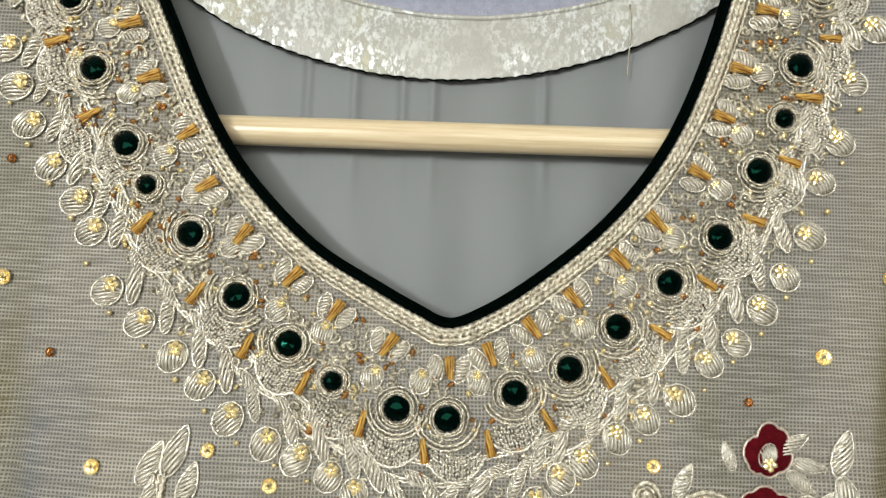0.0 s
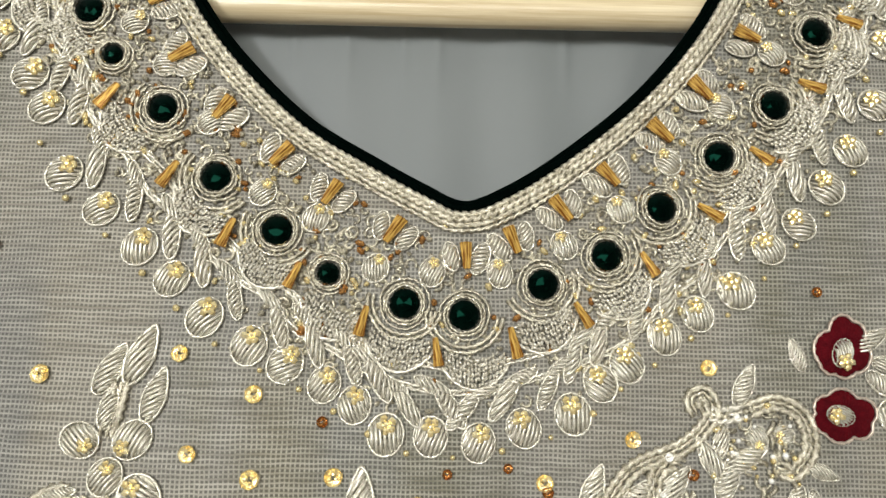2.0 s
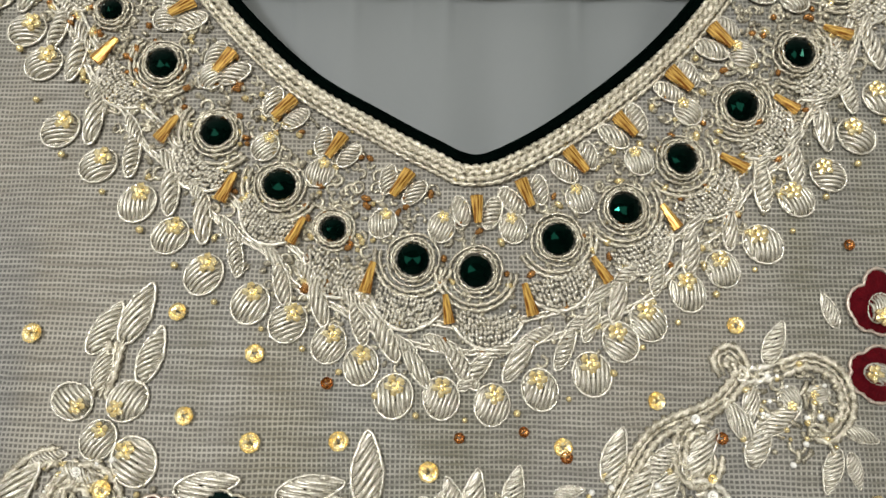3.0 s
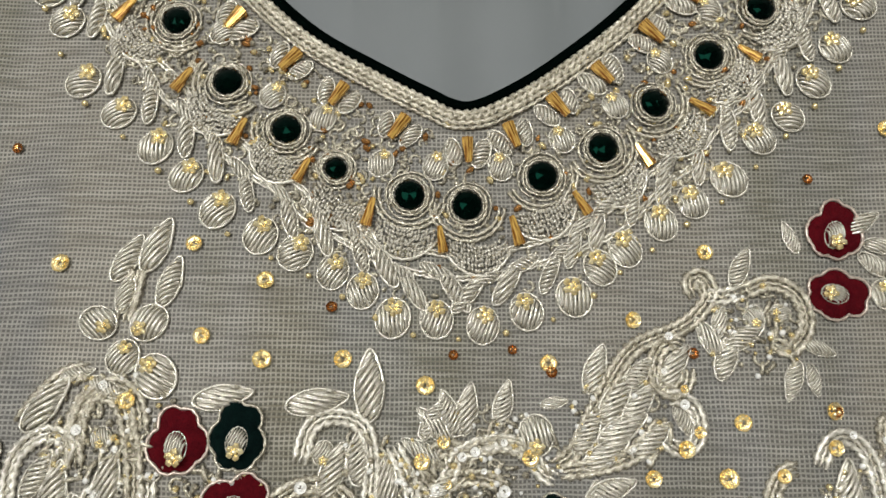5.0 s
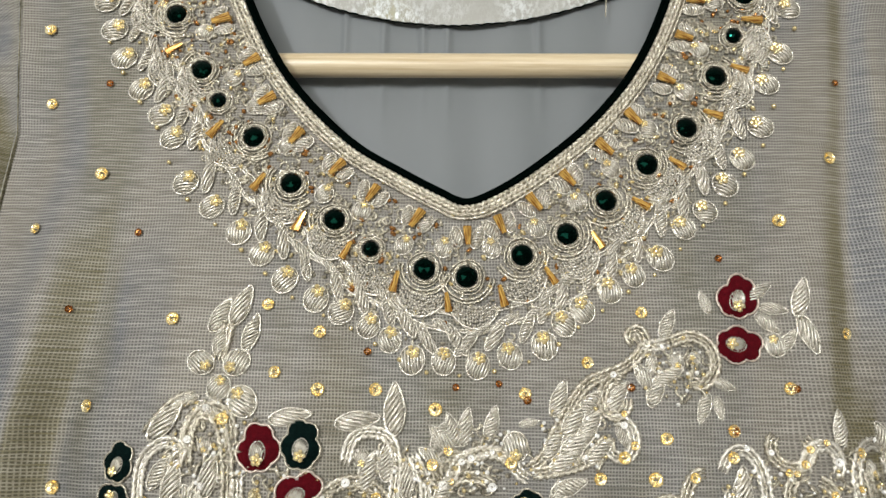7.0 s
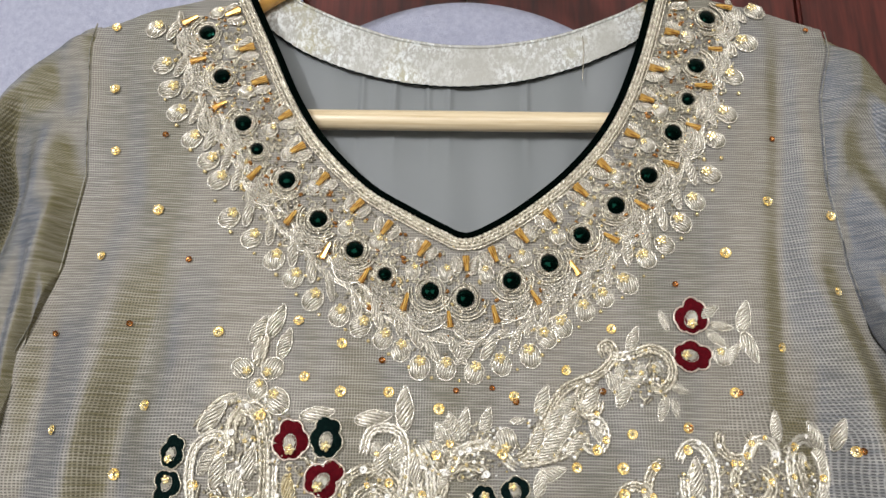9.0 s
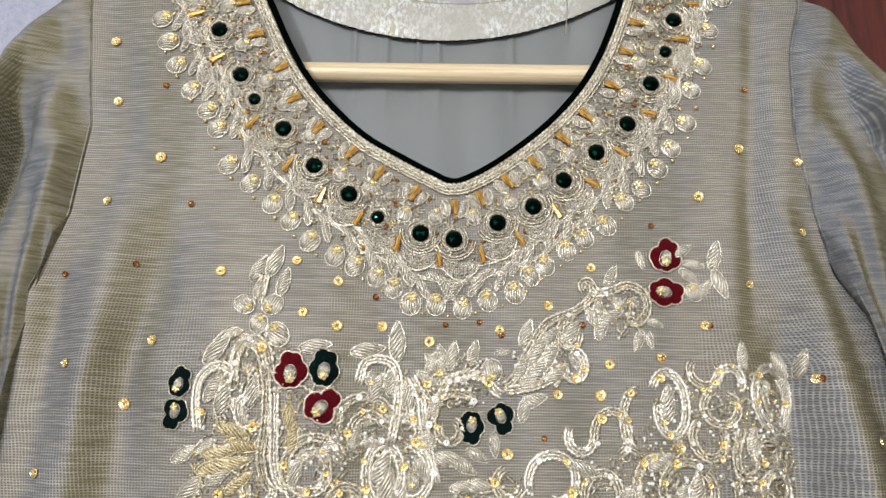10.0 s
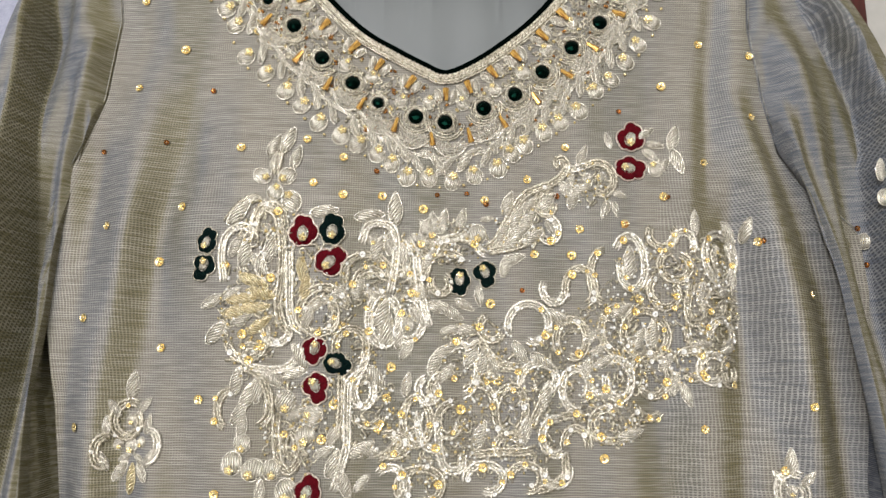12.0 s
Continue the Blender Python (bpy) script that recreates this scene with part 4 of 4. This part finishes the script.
def disc(x, z, turn, scale=1.0, studded=True):
    k = made["scroll"] = made["scroll"] + 1
    ob = lay("petal", PETALS[k % 6], x * MM, z * MM, radians(turn), scale, label="round padded petal of silver wire")
    if studded:
        stud = child("gold_stud", STUDS[k % 4], ob, "cut gold stud")
        stud.matrix_basis = Matrix.Translation((0, -0.0019, -0.0026))


def scallop_line(share, swing, waves):
    """A corded line that waves along the band at a share of its breadth."""
    pts = []
    for i in range(8, len(neck_path) - 8, 2):
        q = neck_path[i]
        _, n, _ = neck_side(*q)
        off = band_width(q[0]) * (share + swing * abs(math.sin(waves * math.pi * i / len(neck_path))))
        pts.append((q[0] + n[0] * off, q[1] + n[1] * off))
    pts = np.array(pts)
    for _ in range(6):
        pts[1:-1] = (pts[:-2] + pts[1:-1] + pts[2:]) / 3
    corded("scallop_line", pts[::3], 0.62, 0.48, "waved line of champagne cord")


scallop_line(0.80, 0.10, 17)
scallop_line(0.70, 0.09, 19)
# velvet flowers
flower(-133.2, -108.1, "green", 20, 0.85)
flower(-134.5, -122.8, "green", 200, 0.9)
flower(-79.5, -102, "red", 0, 1.1)
flower(-63.2, -100.6, "green", 10, 1.05)
flower(-63.5, -118.5, "red", 45, 1.08)
flower(-70.8, -167.9, "red", 200, 0.95)
flower(-58.1, -175.4, "green", 120, 0.9)
flower(-69.1, -188.2, "red", 160, 1)
flower(-71.3, -242.5, "red", 20, 1)
flower(8.8, -127.7, "green", 190, 0.92)
flower(23.9, -123.2, "green", 160, 0.9)
flower(109.9, -40, "red", 20, 1.1)
flower(108.9, -59.3, "red", 100, 1.05)
# spray beside the upper red flowers
leaf(96.4, -42, -20, 0.75)
leaf(118.5, -37.4, 60, 0.95)
leaf(121.5, -50.5, 130, 0.9)
leaf(128.5, -57.5, 40, 0.9)
leaf(124.2, -44.4, 100, 0.85)
leaf(81, -51.1, 25, 0.95)
leaf(135.1, -39.7, 15, 1.2)
leaf(136.7, -54.8, 160, 1.2)
leaf(93.4, -84.3, 200, 0.9)
leaf(102, -75, 110, 0.75)
leaf(70.6, -72.1, -30, 1)
leaf(75.4, -77.1, 20, 1.1)
leaf(80.5, -71.9, 60, 1)
leaf(74, -66.8, 10, 0.8)
leaf(99.4, -84.2, 170, 0.7)
disc(123.6, -59.1, 150, 0.95)
disc(91.4, -64.8, 90, 0.6)
disc(84, -66, 0, 0.7)
vine((80.9, -58.7), (89.3, -55.8), (96.9, -59.5), (98.9, -68.2), (93.7, -75.1), (88.8, -73.5))
vine((67.5, -60), (65.9, -55.5), (69.6, -53.7), (71.8, -58.2), (69.1, -63.5), (62.3, -69.1), (47.3, -75.9), (37.3, -90.7), (30.7, -103.2), (24.9, -108.3))
vine((70.8, -59.3), (74.1, -59.9), (80.9, -58.7))
# broad vine across the middle
leaf(36.7, -81.2, 20, 1.1)
leaf(59.8, -80.1, 40, 1.1)
leaf(48.9, -82.7, 45, 1)
leaf(42.3, -89.6, 35, 1.2)
leaf(43.8, -98, 60, 1.2)
leaf(34, -98.8, 30, 1.1)
leaf(52, -101.2, 50, 1.1)
leaf(38.9, -104.8, 60, 1.1)
leaf(61.9, -96, 150, 0.8)
leaf(48.8, -91.2, 40, 1.1)
scroll(59.8, -80.8, 5.9, 7.5, 60, 300, 0.35, 3)
scroll(59.6, -97.1, 6.5, 8, 110, -250, 0.35, 3)
vine((25.8, -110), (37.2, -108.1), (47, -104.6), (55.3, -96.1))
disc(19.3, -100.1, 0, 1.15)
leaf(-5.3, -93.9, -20, 1)
leaf(-0.4, -92.8, 10, 1.1)
leaf(-9.5, -97.4, -45, 1)
leaf(10.1, -91.2, 15, 1)
leaf(-13.3, -104.2, -60, 0.9)
leaf(24.8, -90.9, 80, 0.6)
vine((-6.6, -113.9), (-2.5, -105.6), (6.2, -102), (15.1, -103.2), (21, -110), (24.9, -112.3))
scroll(8.6, -108.6, 9.8, 6, 10, 170, 0.35, 3)
scroll(1.5, -116, 8.4, 4.6, 0, 180, 0.35, 3)
leaf(39.8, -114.7, 70, 1.1)
leaf(34.9, -118.7, 10, 1)
leaf(20.4, -136.2, 175, 0.9)
leaf(12.1, -141.2, 120, 0.9)
# spray at the top of the left vine
leaf(-99.1, -50.4, 25, 1.15)
leaf(-91.2, -46.3, 20, 1.3)
leaf(-86.1, -57.3, 15, 1.15)
leaf(-98.2, -60.8, 10, 0.9)
leaf(-115.7, -92.2, 40, 1.35)
leaf(-108.2, -83.5, 80, 0.7)
leaf(-99.9, -87.7, 120, 0.8)
leaf(-68.1, -89.9, 80, 1.2)
disc(-104.6, -69.7, -60, 1.05)
disc(-96.7, -79.2, 200, 1)
disc(-90.7, -69.4, 40, 1.1)
disc(-87.1, -84.4, 150, 1.25)
vine((-95.6, -52.9), (-96.5, -61.8), (-98.1, -68.9))
vine((-123.4, -97.7), (-117.5, -90.2), (-111.4, -84.5), (-105.1, -82.8))
vine((-122.3, -131.4), (-124.4, -117.1), (-122.8, -105.9), (-115.1, -100.1), (-108.5, -102), (-109.7, -107.5))
scroll(-98.1, -99.3, 8.2, 12.4, 200, -200, 0.2, 3)
vine((-105.8, -109.1), (-107.2, -97.8), (-103.9, -89.5), (-96.5, -91), (-92.8, -99.2), (-90.5, -112), (-90.7, -131), (-91.8, -143.5), (-88.9, -154.3), (-84.1, -159.5))
vine((-86.8, -111.9), (-86, -130.9), (-85.6, -143.4), (-82.7, -154.2), (-76.4, -158.8))
leaf(-110.9, -115.5, 10, 1.3)
leaf(-97.4, -112.2, 10, 1.2)
leaf(-116, -110.8, 30, 1.1)
leaf(-102.6, -121.8, -30, 1.1)
disc(-99.9, -101, 0, 0.6)
scroll(-96.4, -121.7, 6.9, 7.9, 60, 260, 0.35, 3)
# gilded fan of leaves
leaf(-105.4, -130.6, 110, 1.2, True)
leaf(-100.4, -137.5, 100, 1.2, True)
leaf(-111.4, -140.7, 85, 1.2, True)
leaf(-112.7, -147.5, 75, 1.3, True)
leaf(-103.3, -145.3, 80, 1.1, True)
leaf(-101.4, -154.5, 50, 1.1, True)
leaf(-79.1, -124.4, 170, 1.1, True)
leaf(-77.2, -133.8, 10, 1.1, True)
leaf(-128.3, -141.7, 60, 1.1)
leaf(-124.9, -158.5, 40, 1.3)
leaf(-110.9, -151.6, 60, 1)
leaf(-117.8, -137.6, 60, 0.9)
scroll(-108.4, -159.9, 11, 13.8, 200, 180, 0.2, 3)
scroll(-105.5, -170.9, 4.4, 4.9, 30, 220, 0.35, 3)
scroll(-92, -157.5, 6.9, 6.8, 180, 180, 0.35, 3)
# left column
scroll(-65.9, -147.6, 14.3, 14.4, 20, 330, 0.55, 5)
scroll(-66.8, -149.2, 8, 9.4, 200, -280, 0.35, 3)
leaf(-70.7, -143.1, 60, 1)
leaf(-58.5, -136.4, 40, 1)
leaf(-75.1, -149.4, 10, 1.1)
scroll(-33, -150, 8.8, 14.5, 80, 350, 0.1, 6)
leaf(-34.3, -146.9, 20, 1.4)
leaf(-31.5, -156.3, 10, 1.4)
scroll(-19.7, -149.7, 8.8, 12, 100, -220, 0.2, 3)
leaf(-24.8, -159.3, 0, 1.1)
leaf(-19.9, -167.1, 30, 1)
disc(-19.6, -152.9, 0, 0.8)
scroll(-43.1, -126.4, 13.2, 12.8, 190, -200, 0.2, 3)
scroll(-41.4, -131.1, 8.2, 9, 20, 200, 0.35, 3)
leaf(-47.6, -132.9, 20, 1)
leaf(-39.7, -135.9, 100, 0.9)
scroll(-22.3, -130.6, 5.8, 7.1, 150, -260, 0.35, 3)
vine((-46.9, -107.7), (-44, -97.7), (-37.1, -95.1), (-29.6, -98.1), (-27.1, -107.9), (-28, -122.7), (-30.2, -135.6))
leaf(-28.3, -86.3, 0, 1.5)
leaf(-42.7, -91, 80, 1.3)
leaf(-31, -106.4, 0, 1.1)
leaf(-37.9, -110, 20, 1.2)
disc(-40.6, -105.2, 0, 0.7)
vine((-21.4, -102.8), (-16.3, -112.5), (-14.4, -125.6), (-10.9, -141.6), (-7.5, -154.3))
scroll(-16.2, -119.1, 7, 8.5, 80, -280, 0.35, 3)
leaf(-22.8, -112.7, 0, 1.1)
leaf(-8.2, -115.6, 30, 1)
disc(-12.6, -135.2, 60, 0.9)
leaf(-1.3, -143, 100, 1.2)
leaf(5.1, -146.1, 120, 1.1)
leaf(-14, -148, 150, 1.1)
scroll(-1.5, -128.5, 5.8, 6.5, 150, 270, 0.35, 3)
leaf(-10.2, -95.8, 30, 0.9)
scroll(-5.1, -108.9, 6.4, 5.3, 20, 200, 0.35, 3)
scroll(-50.6, -167, 8.8, 11.2, 200, -270, 0.2, 4)
vine((-41.8, -169), (-44.7, -178.3), (-51.2, -186.1), (-51.6, -201.3), (-51.3, -219.3), (-54.9, -234.1), (-57.6, -242.9))
vine((-55.5, -180), (-54.8, -198.3), (-55.7, -216.4))
vine((-109.9, -177.1), (-100.3, -182.2), (-95.2, -192.8), (-94.7, -203.4), (-99.6, -209.5))
vine((-105.2, -177.7), (-91.2, -179), (-82, -174.3), (-77.7, -165))
leaf(-79.1, -171.2, -30, 1.2)
leaf(-81.8, -180.4, 80, 1.1)
leaf(-112.6, -185.4, 10, 1.2)
leaf(-106, -193, 20, 1.2)
leaf(-101.5, -189.9, 0, 1.1)
leaf(-94.1, -183.7, 130, 1.1)
scroll(-116.4, -200.7, 6.1, 9.7, 60, 200, 0.2, 3)
leaf(-110.2, -202.1, 30, 1.1)
leaf(-108.2, -209.6, 10, 1)
disc(-107.7, -218.5, 0, 1)
disc(-112.5, -229, 10, 1.25)
disc(-101.3, -232.3, 40, 1.25)
disc(-91.6, -232.2, 0, 1.1)
disc(-85.8, -196.3, 0, 1.25)
leaf(-79.4, -201.7, 60, 1)
disc(-70.1, -203.1, 90, 1.1)
disc(-74.2, -214.2, 0, 1.2)
disc(-83.4, -243.2, 0, 1.3)
vine((-90.1, -201.8), (-90.2, -213.8), (-88.2, -227.2), (-82.4, -233), (-77.2, -227), (-78.4, -222.6))
scroll(-82.5, -219.7, 3.7, 7.7, 270, 340, 0.1, 2)
scroll(-42.8, -189, 5.5, 9.2, 90, 330, 0.2, 3)
leaf(-36.7, -182.2, 140, 1.2)
scroll(-39.2, -202.7, 6.8, 5.5, 180, 180, 0.1, 3)
leaf(-43.2, -220.7, 60, 1.2)
leaf(-38.6, -222.1, 100, 1)
leaf(-58.2, -228.3, 20, 1.2)
leaf(-51.7, -239.9, 160, 1.2)
leaf(-63.1, -222.4, 60, 0.9)
leaf(-58.9, -213.4, 20, 1)
leaf(-42.6, -238.4, 40, 0.9)
leaf(-97, -243.4, 0, 1)
# scrolls of the middle
scroll(-13.4, -205.4, 7.8, 12.7, 80, 330, 0.1, 5)
scroll(-4.1, -206.7, 8.6, 13.5, 300, -150, 0.1, 3)
scroll(-27.9, -219, 9.2, 6.5, 120, -250, 0.35, 3)
vine((-35.4, -226.5), (-27.8, -222), (-18.8, -212.9), (-14.3, -209.9))
scroll(-27.3, -239.6, 9.2, 9.3, 140, -220, 0.2, 3)
scroll(-10.6, -240.9, 12.8, 10.5, 210, -300, 0.45, 5)
scroll(4.8, -205.1, 6.8, 9, 60, 310, 0.35, 3)
vine((-2, -206.7), (-0.8, -221.7), (3, -230.5), (10.7, -230.4), (12.1, -223))
scroll(19.7, -197.4, 9.4, 12.2, 140, -150, 0.1, 3)
scroll(2.5, -188.4, 8.8, 8.6, 40, 200, 0.35, 3)
scroll(-6.9, -188.5, 6.2, 6.8, 100, 300, 0.35, 3)
leaf(-19.5, -185.7, 10, 1)
leaf(2.3, -179.2, 40, 1)
scroll(10.2, -177.5, 9.5, 14, 140, -220, 0.2, 3)
leaf(16.4, -168.1, 20, 1.3)
leaf(2.2, -166.7, 60, 1.1)
leaf(-4, -173.1, 20, 1.2)
leaf(5.2, -155.7, 80, 1)
leaf(13.2, -155.5, 95, 1.1)
leaf(22.8, -172.7, 10, 1.2)
leaf(29.1, -175.7, 160, 1)
scroll(27.5, -153.7, 6.4, 7, 110, 230, 0.1, 2)
scroll(48.5, -153.4, 12.1, 13.3, 195, -300, 0.45, 5)
vine((21.1, -160.2), (25.9, -167.9), (33.8, -174.1), (43.3, -175.5))
leaf(43.3, -167.7, 150, 1.1)
leaf(55.9, -172.2, 120, 1.2)
leaf(64.3, -146.8, 110, 1.2)
scroll(38.4, -200.1, 8.7, 14, 250, -330, 0.3, 5)
scroll(54.2, -183.1, 10.7, 9.9, 200, -250, 0.3, 3)
vine((57.2, -190.7), (52.4, -200), (49.2, -207.6))
scroll(36.8, -218.2, 6.8, 5.4, 10, 230, 0.35, 3)
scroll(23.8, -236.7, 10.4, 8.8, 190, -290, 0.4, 4)
scroll(45.9, -235.8, 9.1, 8.2, 190, -280, 0.4, 4)
leaf(46.1, -209.1, 10, 1.1)
leaf(21.3, -212.4, 20, 1.2)
vine((18.3, -222.9), (30.6, -221.3), (42.9, -221.1), (50.6, -219.5))
scroll(72.6, -160.3, 8.9, 12, 230, -340, 0.25, 5)
scroll(75.5, -187.4, 8.8, 11.7, 290, -360, 0.5, 5)
scroll(92.2, -206.1, 9.9, 8.5, 60, 230, 0.2, 3)
leaf(103.5, -210.8, 70, 1.1)
scroll(63.1, -213.4, 8.1, 10.2, 70, 240, 0.2, 3)
scroll(73.8, -217.7, 6.8, 9.5, 190, -200, 0.1, 3)
vine((64.8, -202.8), (72.7, -201.2), (75.7, -205.7))
scroll(62.8, -231.2, 7.3, 7, 20, -220, 0.35, 3)
leaf(57.2, -190.7, 15, 1.2)
vine((67.6, -220.8), (67.4, -232.6), (59.6, -238.6), (51.9, -241))
# scrolls of the right hand block
scroll(62.9, -131.3, 6.5, 7.8, 150, 210, 0.1, 2)
scroll(78.4, -132.1, 9, 13, 205, -270, 0.35, 4)
scroll(91.6, -123.7, 7.8, 15.1, 85, 180, 0.1, 3)
scroll(106.4, -116.3, 9.1, 16.5, 150, -335, 0.4, 5)
leaf(106.1, -115.3, 5, 1.4)
scroll(126.4, -98.7, 7.9, 7.4, 140, 260, 0.2, 3)
scroll(137.9, -105.5, 7.2, 8, 200, -235, 0.3, 3)
scroll(133.1, -116.5, 9.1, 8.6, 100, 330, 0.3, 4)
scroll(126.9, -131.3, 9.1, 9.8, 120, 270, 0.4, 4)
scroll(161, -111.8, 11, 15.2, 60, 350, 0.1, 6)
vine((155.4, -106.3), (157.5, -116.2), (161.9, -122.7))
disc(158, -106.3, 0, 0.7)
disc(157.9, -119.5, 0, 0.6)
scroll(154.6, -137.4, 6.5, 6.5, 30, 310, 0.3, 2)
scroll(166.3, -140.5, 5.2, 6.5, 30, 310, 0.3, 2)
scroll(158.9, -155.6, 8.4, 8.2, 200, -300, 0.3, 3)
vine((142.3, -126.2), (138.4, -139.3), (140.1, -148.9), (147.5, -149.4))
vine((137.2, -150.5), (138.3, -160))
leaf(145.1, -91.4, 0, 1.1)
leaf(168.4, -95.5, -25, 1.2)
leaf(177, -94.4, 25, 1.2)
leaf(170.4, -106.1, 170, 1)
leaf(170, -122.6, 10, 1)
leaf(161.4, -131.5, 80, 1)
leaf(146.8, -132.7, 10, 1)
scroll(114.5, -156.3, 13.4, 13.3, 60, 345, 0.12, 7)
scroll(99.2, -154.3, 10.2, 13.3, 70, 195, 0.1, 4)
leaf(101.2, -143, 60, 1.1)
leaf(87.7, -165.5, 60, 0.9)
leaf(84.8, -157.6, 50, 0.9)
leaf(118.4, -155.6, 10, 1.3)
leaf(110.2, -158.9, 30, 1.1)
scroll(138.8, -173.5, 7.6, 8.8, 150, -280, 0.35, 4)
scroll(151.3, -175.5, 7.7, 8.1, 40, 280, 0.3, 4)
scroll(161.7, -176.9, 4.1, 6.9, 60, 330, 0.2, 2)
scroll(115.7, -180.1, 10.7, 13, 165, -310, 0.35, 6)
scroll(96.7, -181.6, 8.2, 11.1, 120, -320, 0.3, 4)
leaf(129.7, -183.6, 20, 1)
leaf(135.7, -189.7, 160, 1)
leaf(160.9, -164.4, 80, 0.9)
leaf(145.2, -161.5, 90, 0.9)
scroll(115, -196.1, 7.5, 6.1, 180, 150, 0.1, 3)
leaf(90.7, -171.7, 60, 1)
leaf(125.6, -171.2, 40, 1)
leaf(81.1, -175, 20, 1)
leaf(88.6, -190.3, 100, 1)
# teardrop sprigs lower down at both sides
leaf(-172, -188, 5, 1.15)
scroll(-172, -207, 8, 9.5, 60, 350, 0.45, 3)
leaf(-180, -201, -35, 0.85)
leaf(-164, -199, 40, 0.8)
leaf(-183, -210, -5, 0.8)
leaf(-161, -209, 10, 0.8)
disc(-171, -207, 0, 0.62)
disc(-170, -221, 0, 0.8)
disc(-177, -220, 0, 0.6)
disc(-164, -219, 0, 0.6)
scroll(-183, -224, 4.6, 8, 60, 240, 0.1, 1)
scroll(-159, -221, 4.6, 8, 120, -240, 0.1, 1)
leaf(-183, -229, -25, 0.8)
leaf(-158, -227, 25, 0.8)
leaf(-175, -234, 30, 0.95)
leaf(-162, -234, -30, 0.95)
leaf(-168, -238, 0, 1.15, True)
leaf(-173, -227, 60, 0.6)
leaf(-165, -227, -60, 0.6)
leaf(191, -225, 3, 1.15)
scroll(191, -240, 8, 9.5, 60, 350, 0.45, 3)
leaf(185, -234, -35, 0.85)
leaf(198, -233, 40, 0.8)
disc(191, -240, 0, 0.62)


def sleeve_sprig(s, x, z):
    """A beaded sprig and a few sequins on the sleeve."""
    pts = SLEEVE_FRONT[s]

    def there(name, me, px, pz, turn, scale, label=""):
        near = np.hypot(pts[:, 0] - px, pts[:, 2] - pz)
        y = float(pts[np.argsort(near)[:6], 1].min())
        ob = child(name, me, dress, label)
        ob.matrix_basis = Matrix.Translation((px, y - 0.0006, pz)) @ Matrix.Rotation(radians(turn), 4, "Y") @ Matrix.Scale(scale, 4)

    there("padded_leaf", BROAD_LEAVES[0], x - 0.002, z + 0.020, 5, 1.0, "padded silver wire leaf")
    for dx, dz in ((0, 0.004), (0.004, -0.008), (-0.003, -0.018), (0.006, -0.026)):
        there("petal", PETALS[0], x + dx, z + dz, 30, 1.0, "round padded petal of silver wire")
        there("gold_stud", STUDS[1], x + dx, z + dz, 0, 1.1)
    for dx, dz in ((0.008, 0.0), (-0.006, -0.010), (0.010, -0.018), (-0.002, -0.032)):
        there("sequin", SEQUINS_COPPER[0], x + dx, z + dz, 0, 1.1, "small copper sequin")


sleeve_sprig(1, 0.254, -0.080)


def yoke_filling(cx, cz, rx, rz, count, seed, mat, name, label, beads=False):
    """Fine wire curls and beads between the scrolls."""
    rng, chunks = random.Random(seed), []
    for _ in range(count):
        a, q = rng.uniform(0, 6.3), math.sqrt(rng.random())
        x, z = (cx + rx * q * math.cos(a)) * MM, (cz + rz * q * math.sin(a)) * MM
        y = surface(x, z)
        kind = 1.0 if beads else rng.random()
        if kind < 0.3:
            a0, r = rng.uniform(0, 6.3), rng.uniform(1.2, 2.8) * MM
            pts = [(x + r * (1 - 0.3 * u) * math.cos(a0 + u * 4.2), y - 0.5 * MM, z + r * (1 - 0.3 * u) * math.sin(a0 + u * 4.2)) for u in np.linspace(0, 1, 11)]
            chunks.append(tube(pts, rng.uniform(0.4, 0.6) * MM, 5, 450, 0.3))
        elif kind < 0.55:
            a0, r = rng.uniform(0, 6.3), rng.uniform(1.5, 3.2) * MM
            pts = [(x + r * u * math.cos(a0), y - (0.4 + 0.7 * (1 - u * u)) * MM, z + r * u * math.sin(a0)) for u in np.linspace(-1, 1, 6)]
            chunks.append(tube(pts, rng.uniform(0.55, 0.85) * MM, 5, 450, 0.3))
        else:
            s = rng.uniform(0.6, 1.15) * MM
            chunks.append(blob((x, y - 0.8 * MM, z), s, s, s, 0, 6, 4))
    tagged(child(name, mesh_of(name, *join(chunks), mat), dress, label), kind="stuff")


for k, (cx, cz, rx, rz, count) in enumerate([(-107.8, -150, 17.3, 34.2, 90), (-67.8, -136.7, 21.8, 28.4, 102), (-44.2, -192.1, 18.6, 33.5, 78), (-80.5, -210.7, 18.4, 26.9, 72), (-27.2, -129.1, 19.1, 29.1, 90), (-6.4, -215.8, 24.6, 26.9, 120), (36.8, -206.2, 28, 33.2, 144), (81.2, -171.8, 34.8, 31.2, 156), (120.4, -146, 32.1, 41.7, 180), (152.9, -139.1, 19.3, 38.8, 114), (21.2, -166.4, 22.2, 18.8, 54), (4.6, -105.4, 22.8, 13.3, 54), (43.9, -94.6, 14.8, 15.2, 42), (83.9, -70.1, 15, 13.8, 36), (-97.5, -99.3, 19, 16.4, 66), (92.9, -202.4, 18.7, 15.2, 72)]):
    yoke_filling(cx, cz, rx, rz, int(count * 1.5), 60 + k, DULL, "wire_filling", "fine curled wire between the scrolls")
    yoke_filling(cx, cz, rx, rz, count // 2, 90 + k, GOLD, "gold_beading", "tiny gold seed beads", True)
    yoke_filling(cx, cz, rx, rz, count // 2, 120 + k, BRIGHT, "glint_beading", "tiny seed beads coloured white as glints", True)
